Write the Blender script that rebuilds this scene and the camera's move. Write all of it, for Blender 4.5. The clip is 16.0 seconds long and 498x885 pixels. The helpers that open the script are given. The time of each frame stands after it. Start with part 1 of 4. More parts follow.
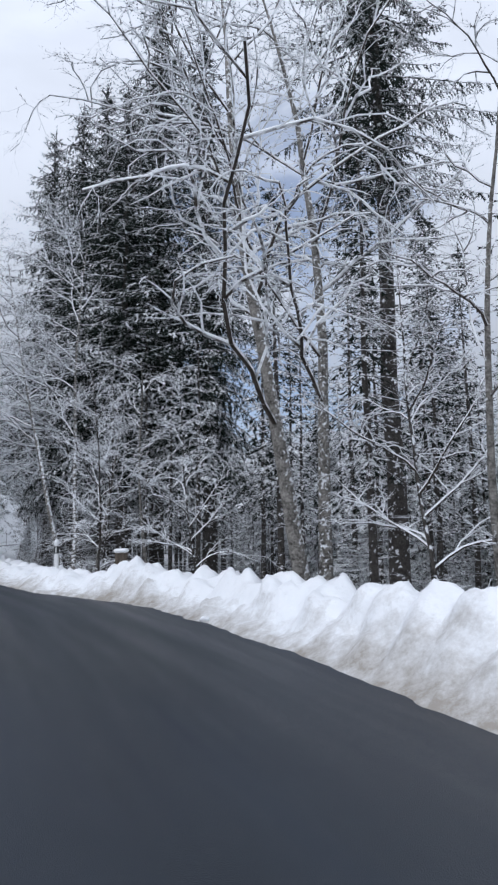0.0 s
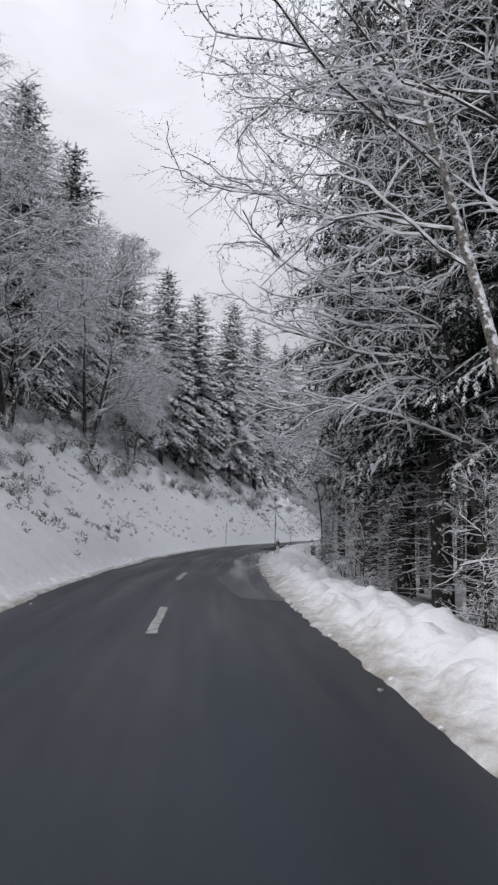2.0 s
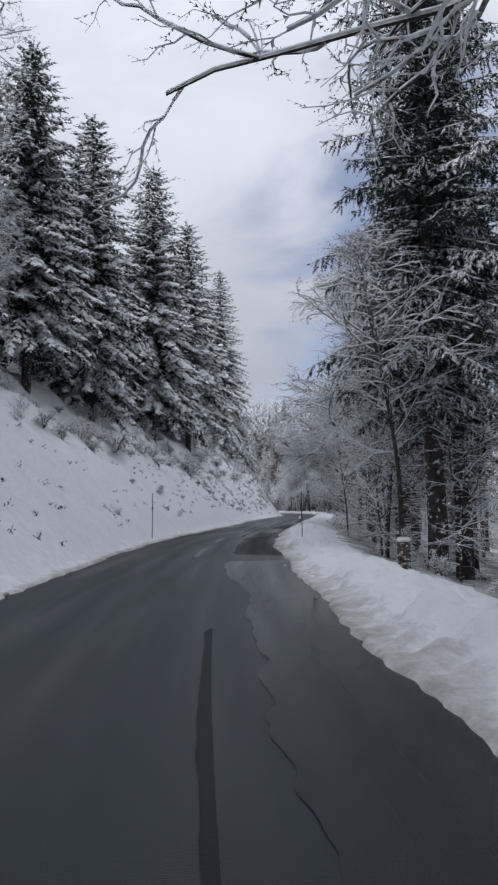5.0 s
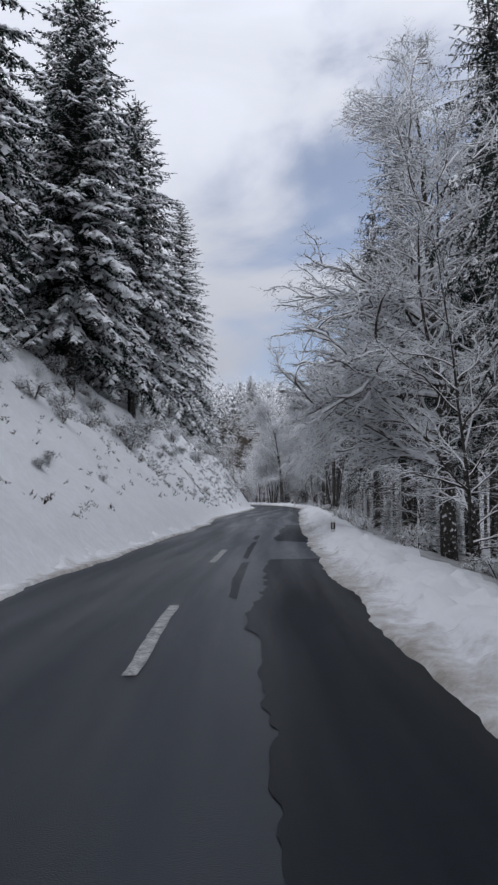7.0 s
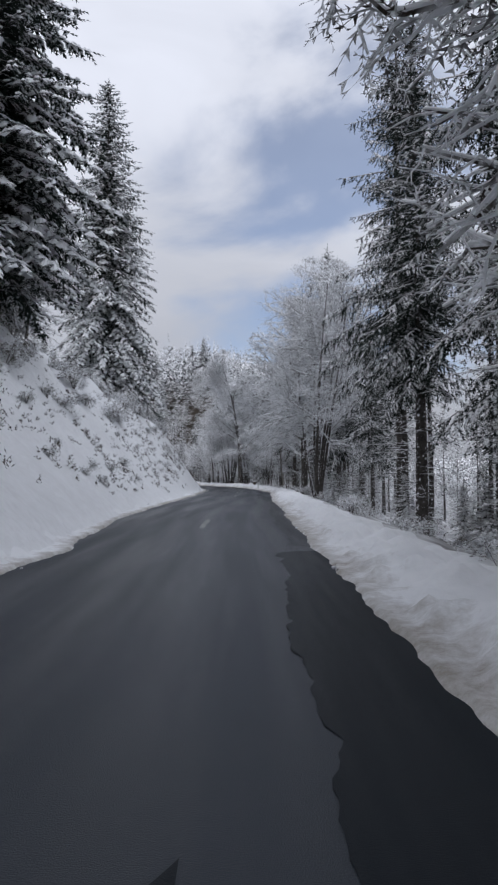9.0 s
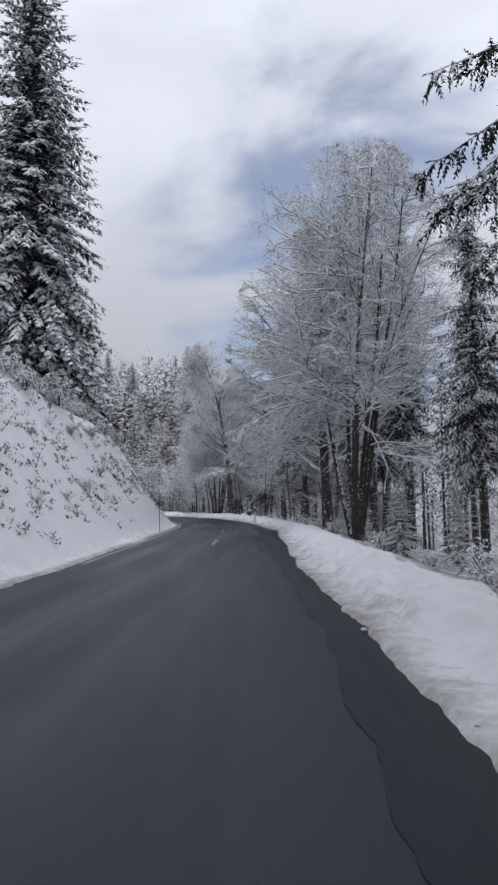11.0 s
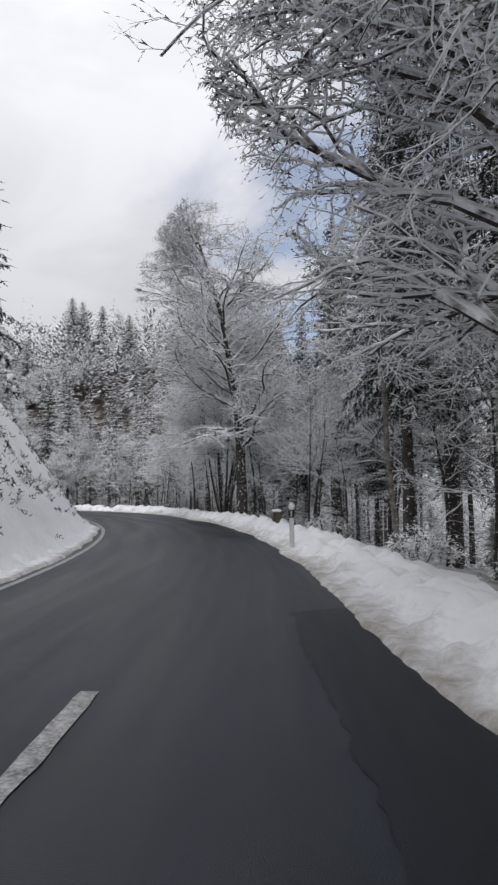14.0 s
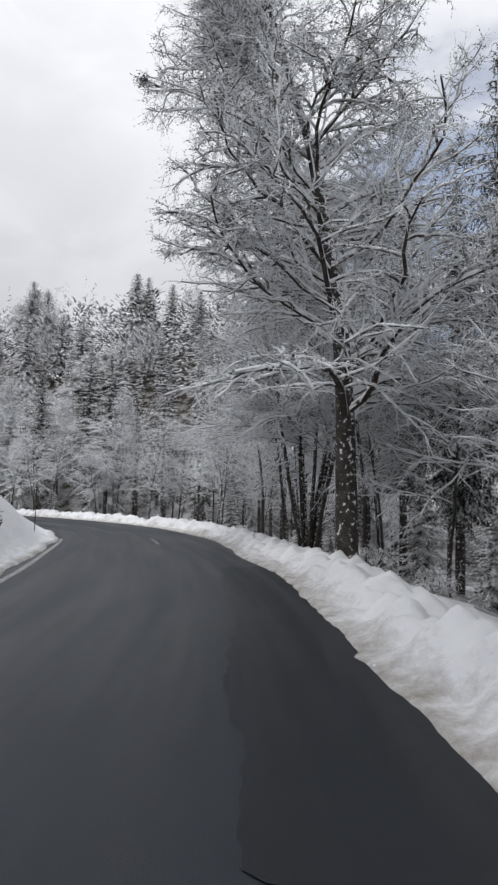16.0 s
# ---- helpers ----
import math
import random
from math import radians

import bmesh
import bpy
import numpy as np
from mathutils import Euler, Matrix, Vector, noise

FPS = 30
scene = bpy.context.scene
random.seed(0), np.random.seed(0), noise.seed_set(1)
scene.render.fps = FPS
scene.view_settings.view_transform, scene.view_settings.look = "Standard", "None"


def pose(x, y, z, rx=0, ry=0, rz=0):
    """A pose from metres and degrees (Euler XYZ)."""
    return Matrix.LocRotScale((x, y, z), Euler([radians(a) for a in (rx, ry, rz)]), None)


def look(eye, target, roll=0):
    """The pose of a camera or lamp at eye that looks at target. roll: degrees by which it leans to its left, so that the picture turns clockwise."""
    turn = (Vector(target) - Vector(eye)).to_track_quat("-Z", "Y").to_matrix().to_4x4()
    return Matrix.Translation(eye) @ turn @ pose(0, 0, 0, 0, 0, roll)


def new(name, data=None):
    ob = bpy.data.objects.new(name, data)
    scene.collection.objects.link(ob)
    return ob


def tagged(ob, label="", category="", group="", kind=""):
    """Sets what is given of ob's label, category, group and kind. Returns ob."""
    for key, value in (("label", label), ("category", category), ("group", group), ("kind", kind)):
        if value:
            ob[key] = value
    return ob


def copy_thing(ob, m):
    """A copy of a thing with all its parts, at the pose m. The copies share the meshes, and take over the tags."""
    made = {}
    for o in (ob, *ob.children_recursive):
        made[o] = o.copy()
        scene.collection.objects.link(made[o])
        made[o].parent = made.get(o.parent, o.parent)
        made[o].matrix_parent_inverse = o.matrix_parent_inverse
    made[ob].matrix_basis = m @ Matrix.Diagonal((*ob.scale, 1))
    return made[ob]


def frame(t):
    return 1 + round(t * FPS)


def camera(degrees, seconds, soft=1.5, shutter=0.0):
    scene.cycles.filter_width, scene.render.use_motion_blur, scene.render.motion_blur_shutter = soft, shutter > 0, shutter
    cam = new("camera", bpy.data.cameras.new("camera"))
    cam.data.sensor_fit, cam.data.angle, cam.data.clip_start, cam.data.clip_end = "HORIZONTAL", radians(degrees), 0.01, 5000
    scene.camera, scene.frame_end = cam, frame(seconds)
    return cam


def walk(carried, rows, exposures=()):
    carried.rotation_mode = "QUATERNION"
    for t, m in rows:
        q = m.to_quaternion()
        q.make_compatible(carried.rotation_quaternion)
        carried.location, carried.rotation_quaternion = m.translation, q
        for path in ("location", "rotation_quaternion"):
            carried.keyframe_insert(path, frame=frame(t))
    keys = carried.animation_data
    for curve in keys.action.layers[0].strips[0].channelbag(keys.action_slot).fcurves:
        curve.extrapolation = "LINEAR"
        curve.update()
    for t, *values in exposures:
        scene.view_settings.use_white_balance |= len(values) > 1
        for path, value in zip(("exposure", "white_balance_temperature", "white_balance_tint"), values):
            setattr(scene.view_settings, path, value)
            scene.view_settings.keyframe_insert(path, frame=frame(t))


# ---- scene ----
cam = camera(42.3, 16.0, soft=2.3)
PATH = [
    (0, (1.825, -0.188, 1.303), (1.784, 1.793, 1.577), -0.9),
    (0.5, (0.142, 3.79, 1.296), (-0.135, 5.751, 1.576), -0.4),
    (1, (-1.799, 7.665, 1.324), (-2.339, 9.574, 1.581), 1.1),
    (1.5, (-3.907, 11.462, 1.32), (-4.651, 13.303, 1.56), 1.6),
    (2, (-6.103, 15.248, 1.262), (-6.899, 17.063, 1.534), 1.4),
    (2.5, (-8.289, 19.086, 1.209), (-9.043, 20.921, 1.464), 0.2),
    (3, (-10.386, 23.046, 1.223), (-11.082, 24.905, 1.47), -0.2),
    (3.5, (-12.411, 27.06, 1.223), (-13.04, 28.938, 1.502), -1.3),
    (4, (-14.336, 31.152, 1.205), (-14.929, 33.044, 1.467), -1.3),
    (4.5, (-16.196, 35.362, 1.203), (-16.754, 37.271, 1.416), -1.1),
    (4.7, (-16.903, 37.099, 1.234), (-17.473, 39.006, 1.437), -0.7),
    (6.8, (-23.504, 55.845, 1.279), (-23.994, 57.775, 1.464), -0.3),
    (7, (-24.039, 57.664, 1.27), (-24.485, 59.607, 1.439), -0.1),
    (7.5, (-25.181, 62.316, 1.27), (-25.573, 64.27, 1.439), -0.4),
    (8, (-26.303, 67.113, 1.219), (-26.675, 69.074, 1.339), 1.2),
    (8.2, (-26.658, 69.048, 1.215), (-27.02, 71.013, 1.314), 1.1),
    (10.3, (-29.932, 89.294, 1.283), (-30.178, 91.272, 1.45), -1.0),
    (10.5, (-30.215, 91.202, 1.287), (-30.475, 93.176, 1.471), -0.9),
    (11, (-30.887, 95.908, 1.273), (-31.171, 97.879, 1.462), -0.9),
    (11.5, (-31.609, 100.513, 1.256), (-31.901, 102.485, 1.424), -0.7),
    (12, (-32.298, 105.199, 1.277), (-32.589, 107.17, 1.447), -0.5),
    (12.5, (-32.95, 109.907, 1.29), (-33.237, 111.879, 1.456), -1.5),
    (13, (-33.527, 114.412, 1.272), (-33.816, 116.382, 1.459), -1.9),
    (13.5, (-34.132, 118.81, 1.292), (-34.468, 120.775, 1.458), -1.1),
    (14, (-34.838, 123.134, 1.332), (-35.206, 125.094, 1.49), -0.5),
    (14.5, (-35.641, 127.436, 1.324), (-36.04, 129.389, 1.487), 0.1),
    (15, (-36.543, 131.689, 1.345), (-36.991, 133.631, 1.511), 1.0),
    (15.5, (-37.58, 135.841, 1.406), (-38.081, 137.769, 1.585), 1.5),
    (16, (-38.734, 139.862, 1.445), (-39.354, 141.754, 1.629), 1.5),
]
EXPOSURES = [(0.0, -0.45, 5800, 13), (0.5, -0.2, 6000, 14), (1.0, -0.15, 6150, 14), (2.0, -0.42, 6300, 15), (3.0, -0.46, 6050, 15), (4.5, -0.55, 6000, 15), (7.0, -0.48, 6050, 15), (10.5, -0.5, 6050, 15), (12.0, -0.42, 6100, 15), (13.0, -0.26, 6300, 14), (14.5, -0.32, 6450, 14), (16.0, -0.3, 6450, 13)]
walk(cam, [(t, look(eye, target, roll)) for t, eye, target, roll in PATH], EXPOSURES)

# ---- world, sun, exposure ----
SUN_ELEVATION, SUN_AZIMUTH = 38.0, 222.0
CLOUD = 5.6


def build_world():
    world = bpy.data.worlds.new("winter_sky")
    scene.world = world
    world.use_nodes = True
    nt = world.node_tree
    nt.nodes.clear()
    n, l = nt.nodes.new, nt.links.new
    out, bg = n("ShaderNodeOutputWorld"), n("ShaderNodeBackground")
    sky = n("ShaderNodeTexSky")
    sky.sky_type, sky.sun_disc = "NISHITA", False
    sky.sun_elevation, sky.sun_rotation = radians(SUN_ELEVATION), radians(SUN_AZIMUTH)
    sky.altitude = 800
    tc, mp = n("ShaderNodeTexCoord"), n("ShaderNodeMapping")
    mp.inputs["Scale"].default_value = (1.5, 1.5, 2.6)
    mp.inputs["Rotation"].default_value = (0.5, 0.35, 0.6)
    mp.inputs["Location"].default_value = (0.35, 0.1, 0.2)
    n1, n2 = n("ShaderNodeTexNoise"), n("ShaderNodeTexNoise")
    n1.inputs["Scale"].default_value, n1.inputs["Detail"].default_value, n1.inputs["Distortion"].default_value = 1.8, 6, 0.4
    n2.inputs["Scale"].default_value, n2.inputs["Detail"].default_value, n2.inputs["Distortion"].default_value = 2.6, 5, 0.6

    def remap(value, lo, hi, to_lo, to_hi):
        r = n("ShaderNodeMapRange")
        r.interpolation_type = "SMOOTHSTEP"
        for key, v in (("From Min", lo), ("From Max", hi), ("To Min", to_lo), ("To Max", to_hi)):
            r.inputs[key].default_value = v
        l(value, r.inputs["Value"])
        return r.outputs["Result"]

    def math_node(op, x, y):
        m = n("ShaderNodeMath")
        m.operation = op
        for k, v in enumerate((x, y)):
            if isinstance(v, float):
                m.inputs[k].default_value = v
            else:
                l(v, m.inputs[k])
        return m.outputs["Value"]

    # The clouds thin out over the valley to the north, low above the hills.
    north = n("ShaderNodeVectorMath")
    north.operation = "DOT_PRODUCT"
    north.inputs[1].default_value = Vector((0.0, 0.945, 0.31)).normalized()
    sep = n("ShaderNodeSeparateXYZ")
    l(tc.outputs["Generated"], north.inputs[0])
    l(tc.outputs["Generated"], sep.inputs["Vector"])
    l(tc.outputs["Generated"], mp.inputs["Vector"])
    l(mp.outputs["Vector"], n1.inputs["Vector"])
    l(mp.outputs["Vector"], n2.inputs["Vector"])
    thin = remap(north.outputs["Value"], 0.90, 0.99, 0.0, 0.21)
    cover = remap(math_node("SUBTRACT", n1.outputs["Fac"], thin), 0.20, 0.42, 0.3, 1.0)
    # Overcast brightness: three times as bright overhead as at the horizon.
    up = math_node("MULTIPLY_ADD", math_node("MAXIMUM", sep.outputs["Z"], 0.0), 2.0)
    up.node.inputs[2].default_value = 1.0
    grey = math_node("MULTIPLY", up, remap(n2.outputs["Fac"], 0.34, 0.66, CLOUD * 0.92, CLOUD * 1.05))
    tint, mix = n("ShaderNodeVectorMath"), n("ShaderNodeMix")
    tint.operation = "SCALE"
    tint.inputs[0].default_value = (0.95, 0.975, 1.0)
    mix.data_type = "RGBA"
    l(grey, tint.inputs["Scale"])
    l(cover, mix.inputs["Factor"])
    clear = n("ShaderNodeVectorMath")
    clear.operation = "SCALE"
    clear.inputs["Scale"].default_value = 1.7
    l(sky.outputs["Color"], clear.inputs[0])
    l(clear.outputs["Vector"], mix.inputs[6])
    l(tint.outputs["Vector"], mix.inputs[7])
    l(mix.outputs[2], bg.inputs["Color"])
    bg.inputs["Strength"].default_value = 0.1
    l(bg.outputs["Background"], out.inputs["Surface"])


build_world()
sun_data = bpy.data.lights.new("sun", "SUN")
sun_data.energy, sun_data.angle, sun_data.color = 1.1, radians(30), (1.0, 0.97, 0.92)
sun = new("sun", sun_data)
_az, _el = radians(SUN_AZIMUTH), radians(SUN_ELEVATION)
sun.matrix_world = look((math.sin(_az) * math.cos(_el) * 60, math.cos(_az) * math.cos(_el) * 60, math.sin(_el) * 60), (0, 0, 0))
scene.view_settings.exposure = 0.0


# ---- materials ----
def material(name, base, rough=0.8, dark=None, scale=6.0, bump=0.3, bump_scale=30.0, metal=0.0, snow=None, spec=0.3, depth=0.02, thin=0.0):
    """A two-scale mottled surface; snow=(lo, hi) lays snow on faces that look up, broken by noise."""
    m = bpy.data.materials.new(name)
    m.use_nodes = True
    nt = m.node_tree
    n, l = nt.nodes.new, nt.links.new
    b = nt.nodes["Principled BSDF"]
    b.inputs["Roughness"].default_value, b.inputs["Metallic"].default_value = rough, metal
    b.inputs["Specular IOR Level"].default_value = spec
    tc = n("ShaderNodeTexCoord")
    big, small, mul = n("ShaderNodeTexNoise"), n("ShaderNodeTexNoise"), n("ShaderNodeMath")
    big.inputs["Scale"].default_value, big.inputs["Detail"].default_value = scale, 4
    small.inputs["Scale"].default_value, small.inputs["Detail"].default_value = bump_scale, 3
    mul.operation = "ADD"
    ramp = n("ShaderNodeMapRange")
    ramp.inputs["From Min"].default_value, ramp.inputs["From Max"].default_value = 0.7, 1.3
    mix = n("ShaderNodeMix")
    mix.data_type = "RGBA"
    dark = dark or tuple(c * 0.55 for c in base)
    mix.inputs[6].default_value, mix.inputs[7].default_value = (*dark, 1), (*base, 1)
    for t in (big, small):
        l(tc.outputs["Object"], t.inputs["Vector"])
    l(big.outputs["Fac"], mul.inputs[0])
    l(small.outputs["Fac"], mul.inputs[1])
    l(mul.outputs["Value"], ramp.inputs["Value"])
    l(ramp.outputs["Result"], mix.inputs["Factor"])
    color = mix.outputs[2]
    if bump:
        bp = n("ShaderNodeBump")
        bp.inputs["Strength"].default_value, bp.inputs["Distance"].default_value = bump, depth
        l(small.outputs["Fac"], bp.inputs["Height"])
        l(bp.outputs["Normal"], b.inputs["Normal"])
    if snow:
        geo, sep, add, sm, mx = n("ShaderNodeNewGeometry"), n("ShaderNodeSeparateXYZ"), n("ShaderNodeMath"), n("ShaderNodeMapRange"), n("ShaderNodeMix")
        mx.data_type = "RGBA"
        patch = n("ShaderNodeTexNoise")
        patch.inputs["Scale"].default_value, patch.inputs["Detail"].default_value = snow[2], 4
        l(tc.outputs["Object"], patch.inputs["Vector"])
        l(geo.outputs["Normal"], sep.inputs["Vector"])
        add.operation = "MULTIPLY_ADD"
        add.inputs[1].default_value = snow[3]
        l(patch.outputs["Fac"], add.inputs[0])
        l(sep.outputs["Z"], add.inputs[2])
        l(add.outputs["Value"], sm.inputs["Value"])
        sm.inputs["From Min"].default_value, sm.inputs["From Max"].default_value = snow[0], snow[1]
        l(sm.outputs["Result"], mx.inputs["Factor"])
        l(color, mx.inputs[6])
        mx.inputs[7].default_value = (0.92, 0.93, 0.945, 1)
        color = mx.outputs[2]
    l(color, b.inputs["Base Color"])
    if thin:
        # Light that seeps through thin frost and snow.
        seep, both = n("ShaderNodeBsdfTranslucent"), n("ShaderNodeMixShader")
        both.inputs["Fac"].default_value = thin
        l(color, seep.inputs["Color"])
        l(b.outputs["BSDF"], both.inputs[1])
        l(seep.outputs["BSDF"], both.inputs[2])
        l(both.outputs["Shader"], nt.nodes["Material Output"].inputs["Surface"])
    return m


SNOW = material("snow", (0.92, 0.93, 0.94), 0.75, (0.87, 0.885, 0.90), 0.7, 0.6, 7.0, depth=0.06)
HILL_SNOW = material("tufted_snow", (0.86, 0.875, 0.89), 0.75, (0.78, 0.79, 0.80), 0.9, 0.55, 5.0, depth=0.10)


def bank_material():
    """Ploughed snow with grey-brown grit near the asphalt, by the mesh's own dirt value."""
    m = material("ploughed_snow", (0.90, 0.91, 0.92), 0.75, (0.84, 0.855, 0.87), 1.4, 0.5, 6.0, depth=0.06)
    nt = m.node_tree
    n, l = nt.nodes.new, nt.links.new
    b = nt.nodes["Principled BSDF"]
    clean = b.inputs["Base Color"].links[0].from_socket
    at, tc, ns, add, mr, mx = n("ShaderNodeAttribute"), n("ShaderNodeTexCoord"), n("ShaderNodeTexNoise"), n("ShaderNodeMath"), n("ShaderNodeMapRange"), n("ShaderNodeMix")
    at.attribute_name = "dirt"
    ns.inputs["Scale"].default_value, ns.inputs["Detail"].default_value, ns.inputs["Roughness"].default_value = 2.6, 8, 0.75
    add.operation = "MULTIPLY_ADD"
    add.inputs[1].default_value = 3.0
    mr.inputs["From Min"].default_value, mr.inputs["From Max"].default_value = 1.75, 3.0
    mr.inputs["To Max"].default_value = 0.85
    mx.data_type = "RGBA"
    mx.inputs[7].default_value = (0.25, 0.21, 0.16, 1)
    l(tc.outputs["Object"], ns.inputs["Vector"])
    l(ns.outputs["Fac"], add.inputs[0])
    l(at.outputs["Fac"], add.inputs[2])
    l(add.outputs["Value"], mr.inputs["Value"])
    l(mr.outputs["Result"], mx.inputs["Factor"])
    l(clean, mx.inputs[6])
    l(mx.outputs[2], b.inputs["Base Color"])
    return m


BANK_SNOW = bank_material()
UNDER = material("forest_floor", (0.07, 0.055, 0.04), 0.95, (0.03, 0.026, 0.02), 1.2, 0.8, 12.0, snow=(1.15, 1.7, 0.9, 0.9))
NEEDLES = material("snowy_needles", (0.026, 0.036, 0.029), 0.8, (0.010, 0.015, 0.012), 2.5, 0.0, 14.0, snow=(1.06, 1.36, 7.0, 1.0), spec=0.12)
# Far needles: base about ten times paler and greyer than the near ones.
FAR_NEEDLES = material("pale_grey_needles", (0.24, 0.25, 0.25), 0.85, (0.10, 0.11, 0.11), 0.22, 0.0, 1.2, snow=(-0.05, 0.6, 0.25, 1.0), spec=0.1)
BARK = material("dark_bark", (0.11, 0.10, 0.09), 0.9, (0.025, 0.022, 0.02), 4.0, 1.0, 26.0, snow=(0.70, 0.80, 9.0, 1.15), depth=0.04, spec=0.15)
PALE_BARK = material("grey_bark", (0.34, 0.32, 0.29), 0.9, (0.05, 0.046, 0.04), 6.0, 1.0, 22.0, snow=(0.66, 0.80, 11.0, 1.15), depth=0.04, spec=0.15)
TWIG = material("snowy_twigs", (0.075, 0.065, 0.06), 0.9, (0.035, 0.03, 0.025), 5.0, 0.0, 30.0, snow=(-0.45, -0.1, 4.0, 1.1), spec=0.1, thin=0.4)
LIMB = material("snowy_limb_bark", (0.085, 0.07, 0.06), 0.9, (0.03, 0.025, 0.02), 5.0, 0.6, 40.0, snow=(0.35, 0.65, 4.0, 1.1), spec=0.15)
BRANCH = material("snow_lined_branches", (0.085, 0.07, 0.06), 0.9, (0.03, 0.025, 0.02), 5.0, 0.0, 40.0, snow=(-0.2, 0.1, 4.0, 1.1), spec=0.12)
DEADWOOD = material("dark_dead_sticks", (0.05, 0.045, 0.042), 0.9, (0.02, 0.018, 0.017), 5.0, 0.0, 40.0, snow=(0.85, 1.15, 6.0, 1.1), spec=0.12)
BRUSH = material("snowy_brush", (0.10, 0.085, 0.05), 0.85, (0.04, 0.035, 0.025), 3.0, 0.0, 12.0, snow=(-0.35, 0.05, 2.5, 1.0), spec=0.1)
TUFT = material("withered_leaves", (0.085, 0.065, 0.045), 0.9, (0.03, 0.025, 0.02), 6.0, 0.0, 30.0, snow=(1.0, 1.3, 5.0, 0.9), spec=0.1)
CLOD_SNOW = material("gritty_snow", (0.62, 0.61, 0.59), 0.8, (0.18, 0.165, 0.145), 9.0, 0.8, 40.0)
PAINT = material("road_paint", (0.62, 0.62, 0.60), 0.6, (0.16, 0.16, 0.16), 9.0, 0.3, 40.0)
WHITE_PLASTIC = material("white_plastic", (0.78, 0.78, 0.78), 0.45, (0.6, 0.6, 0.58), 6.0, 0.1, 30.0)
BLACK_PLASTIC = material("black_plastic", (0.02, 0.02, 0.02), 0.5)
REFLECTOR = material("reflector", (0.6, 0.6, 0.58), 0.2, metal=0.3)
STAKE_WOOD = material("stake_wood", (0.09, 0.065, 0.055), 0.8, (0.05, 0.035, 0.03), 8.0, 0.4, 40.0)
POST_WOOD = material("weathered_wood", (0.16, 0.13, 0.10), 0.85, (0.06, 0.05, 0.04), 9.0, 0.6, 50.0)


def asphalt_material(name, low, high, rough_lo, rough_hi, spec):
    m = material(name, high, 0.5, low, 0.35, 0.25, 160.0, spec=spec)
    nt = m.node_tree
    n, l = nt.nodes.new, nt.links.new
    tc, ns, mr = n("ShaderNodeTexCoord"), n("ShaderNodeTexNoise"), n("ShaderNodeMapRange")
    ns.inputs["Scale"].default_value, ns.inputs["Detail"].default_value = 1.0, 5
    mr.inputs["From Min"].default_value, mr.inputs["From Max"].default_value = 0.35, 0.65
    mr.inputs["To Min"].default_value, mr.inputs["To Max"].default_value = rough_lo, rough_hi
    at = n("ShaderNodeAttribute")
    at.attribute_name = "track"
    l(at.outputs["Vector"], ns.inputs["Vector"])
    l(ns.outputs["Fac"], mr.inputs["Value"])
    b = nt.nodes["Principled BSDF"]
    l(mr.outputs["Result"], b.inputs["Roughness"])
    mottle = b.inputs["Base Color"].links[0].from_socket
    worn, dry = n("ShaderNodeMix"), n("ShaderNodeMapRange")
    worn.data_type, worn.blend_type = "RGBA", "MULTIPLY"
    worn.inputs[0].default_value = 1.0
    dry.inputs["From Min"].default_value, dry.inputs["From Max"].default_value = 0.3, 0.7
    dry.inputs["To Min"].default_value, dry.inputs["To Max"].default_value = 0.72, 1.25
    l(ns.outputs["Fac"], dry.inputs["Value"])
    l(mottle, worn.inputs[6])
    l(dry.outputs["Result"], worn.inputs[7])
    l(worn.outputs[2], b.inputs["Base Color"])
    return m


WET = asphalt_material("standing_wet_tar", (0.006, 0.009, 0.015), (0.010, 0.015, 0.024), 0.07, 0.32, 0.3)
ASPHALT = asphalt_material("wet_asphalt", (0.013, 0.018, 0.026), (0.023, 0.029, 0.040), 0.30, 0.50, 0.38)
OLD_TAR = asphalt_material("worn_tar", (0.009, 0.012, 0.017), (0.015, 0.019, 0.026), 0.34, 0.55, 0.3)
TAR = asphalt_material("fresh_tar", (0.005, 0.008, 0.011), (0.009, 0.013, 0.018), 0.42, 0.7, 0.2)


# ---- the road's line ----
RC = [(9.5, -18.0), (5.6, -9.5), (1.65, -0.9), (-0.2, 3.05), (-2.0, 7.0), (-4.1, 10.9), (-6.35, 14.55), (-8.6, 18.5), (-10.7, 22.5), (-12.75, 26.4), (-14.75, 30.3), (-18.1, 38.0),
      (-20.9, 45.2), (-24.1, 55.0), (-26.3, 63.0), (-27.75, 70.0), (-30.2, 84.0), (-32.2, 95.5), (-34.25, 110.0), (-36.35, 124.0), (-38.6, 136.5), (-42.2, 147.5), (-46.2, 155.5), (-51.5, 164.0),
      (-59.5, 172.0), (-70.0, 178.0), (-84.0, 181.5), (-104.0, 183.0)]


def smooth_line(pts, step=0.5):
    p = np.array([2 * np.array(pts[0]) - pts[1], *pts, 2 * np.array(pts[-1]) - pts[-2]], float)
    out = []
    for a, b, c, d in zip(p, p[1:], p[2:], p[3:]):
        for u in np.linspace(0, 1, max(2, int(np.linalg.norm(c - b) / step)), endpoint=False):
            out.append(0.5 * (2 * b + (c - a) * u + (2 * a - 5 * b + 4 * c - d) * u**2 + (3 * b - a - 3 * c + d) * u**3))
    out.append(p[-2])
    return np.array(out)


LINE = smooth_line(RC)
TANGENT = np.gradient(LINE, axis=0)
TANGENT /= np.linalg.norm(TANGENT, axis=1)[:, None]
STATION = np.r_[0, np.cumsum(np.linalg.norm(np.diff(LINE, axis=0), axis=1))]
STATION -= STATION[np.argmin(np.linalg.norm(LINE - np.array(RC[2]), axis=1))]


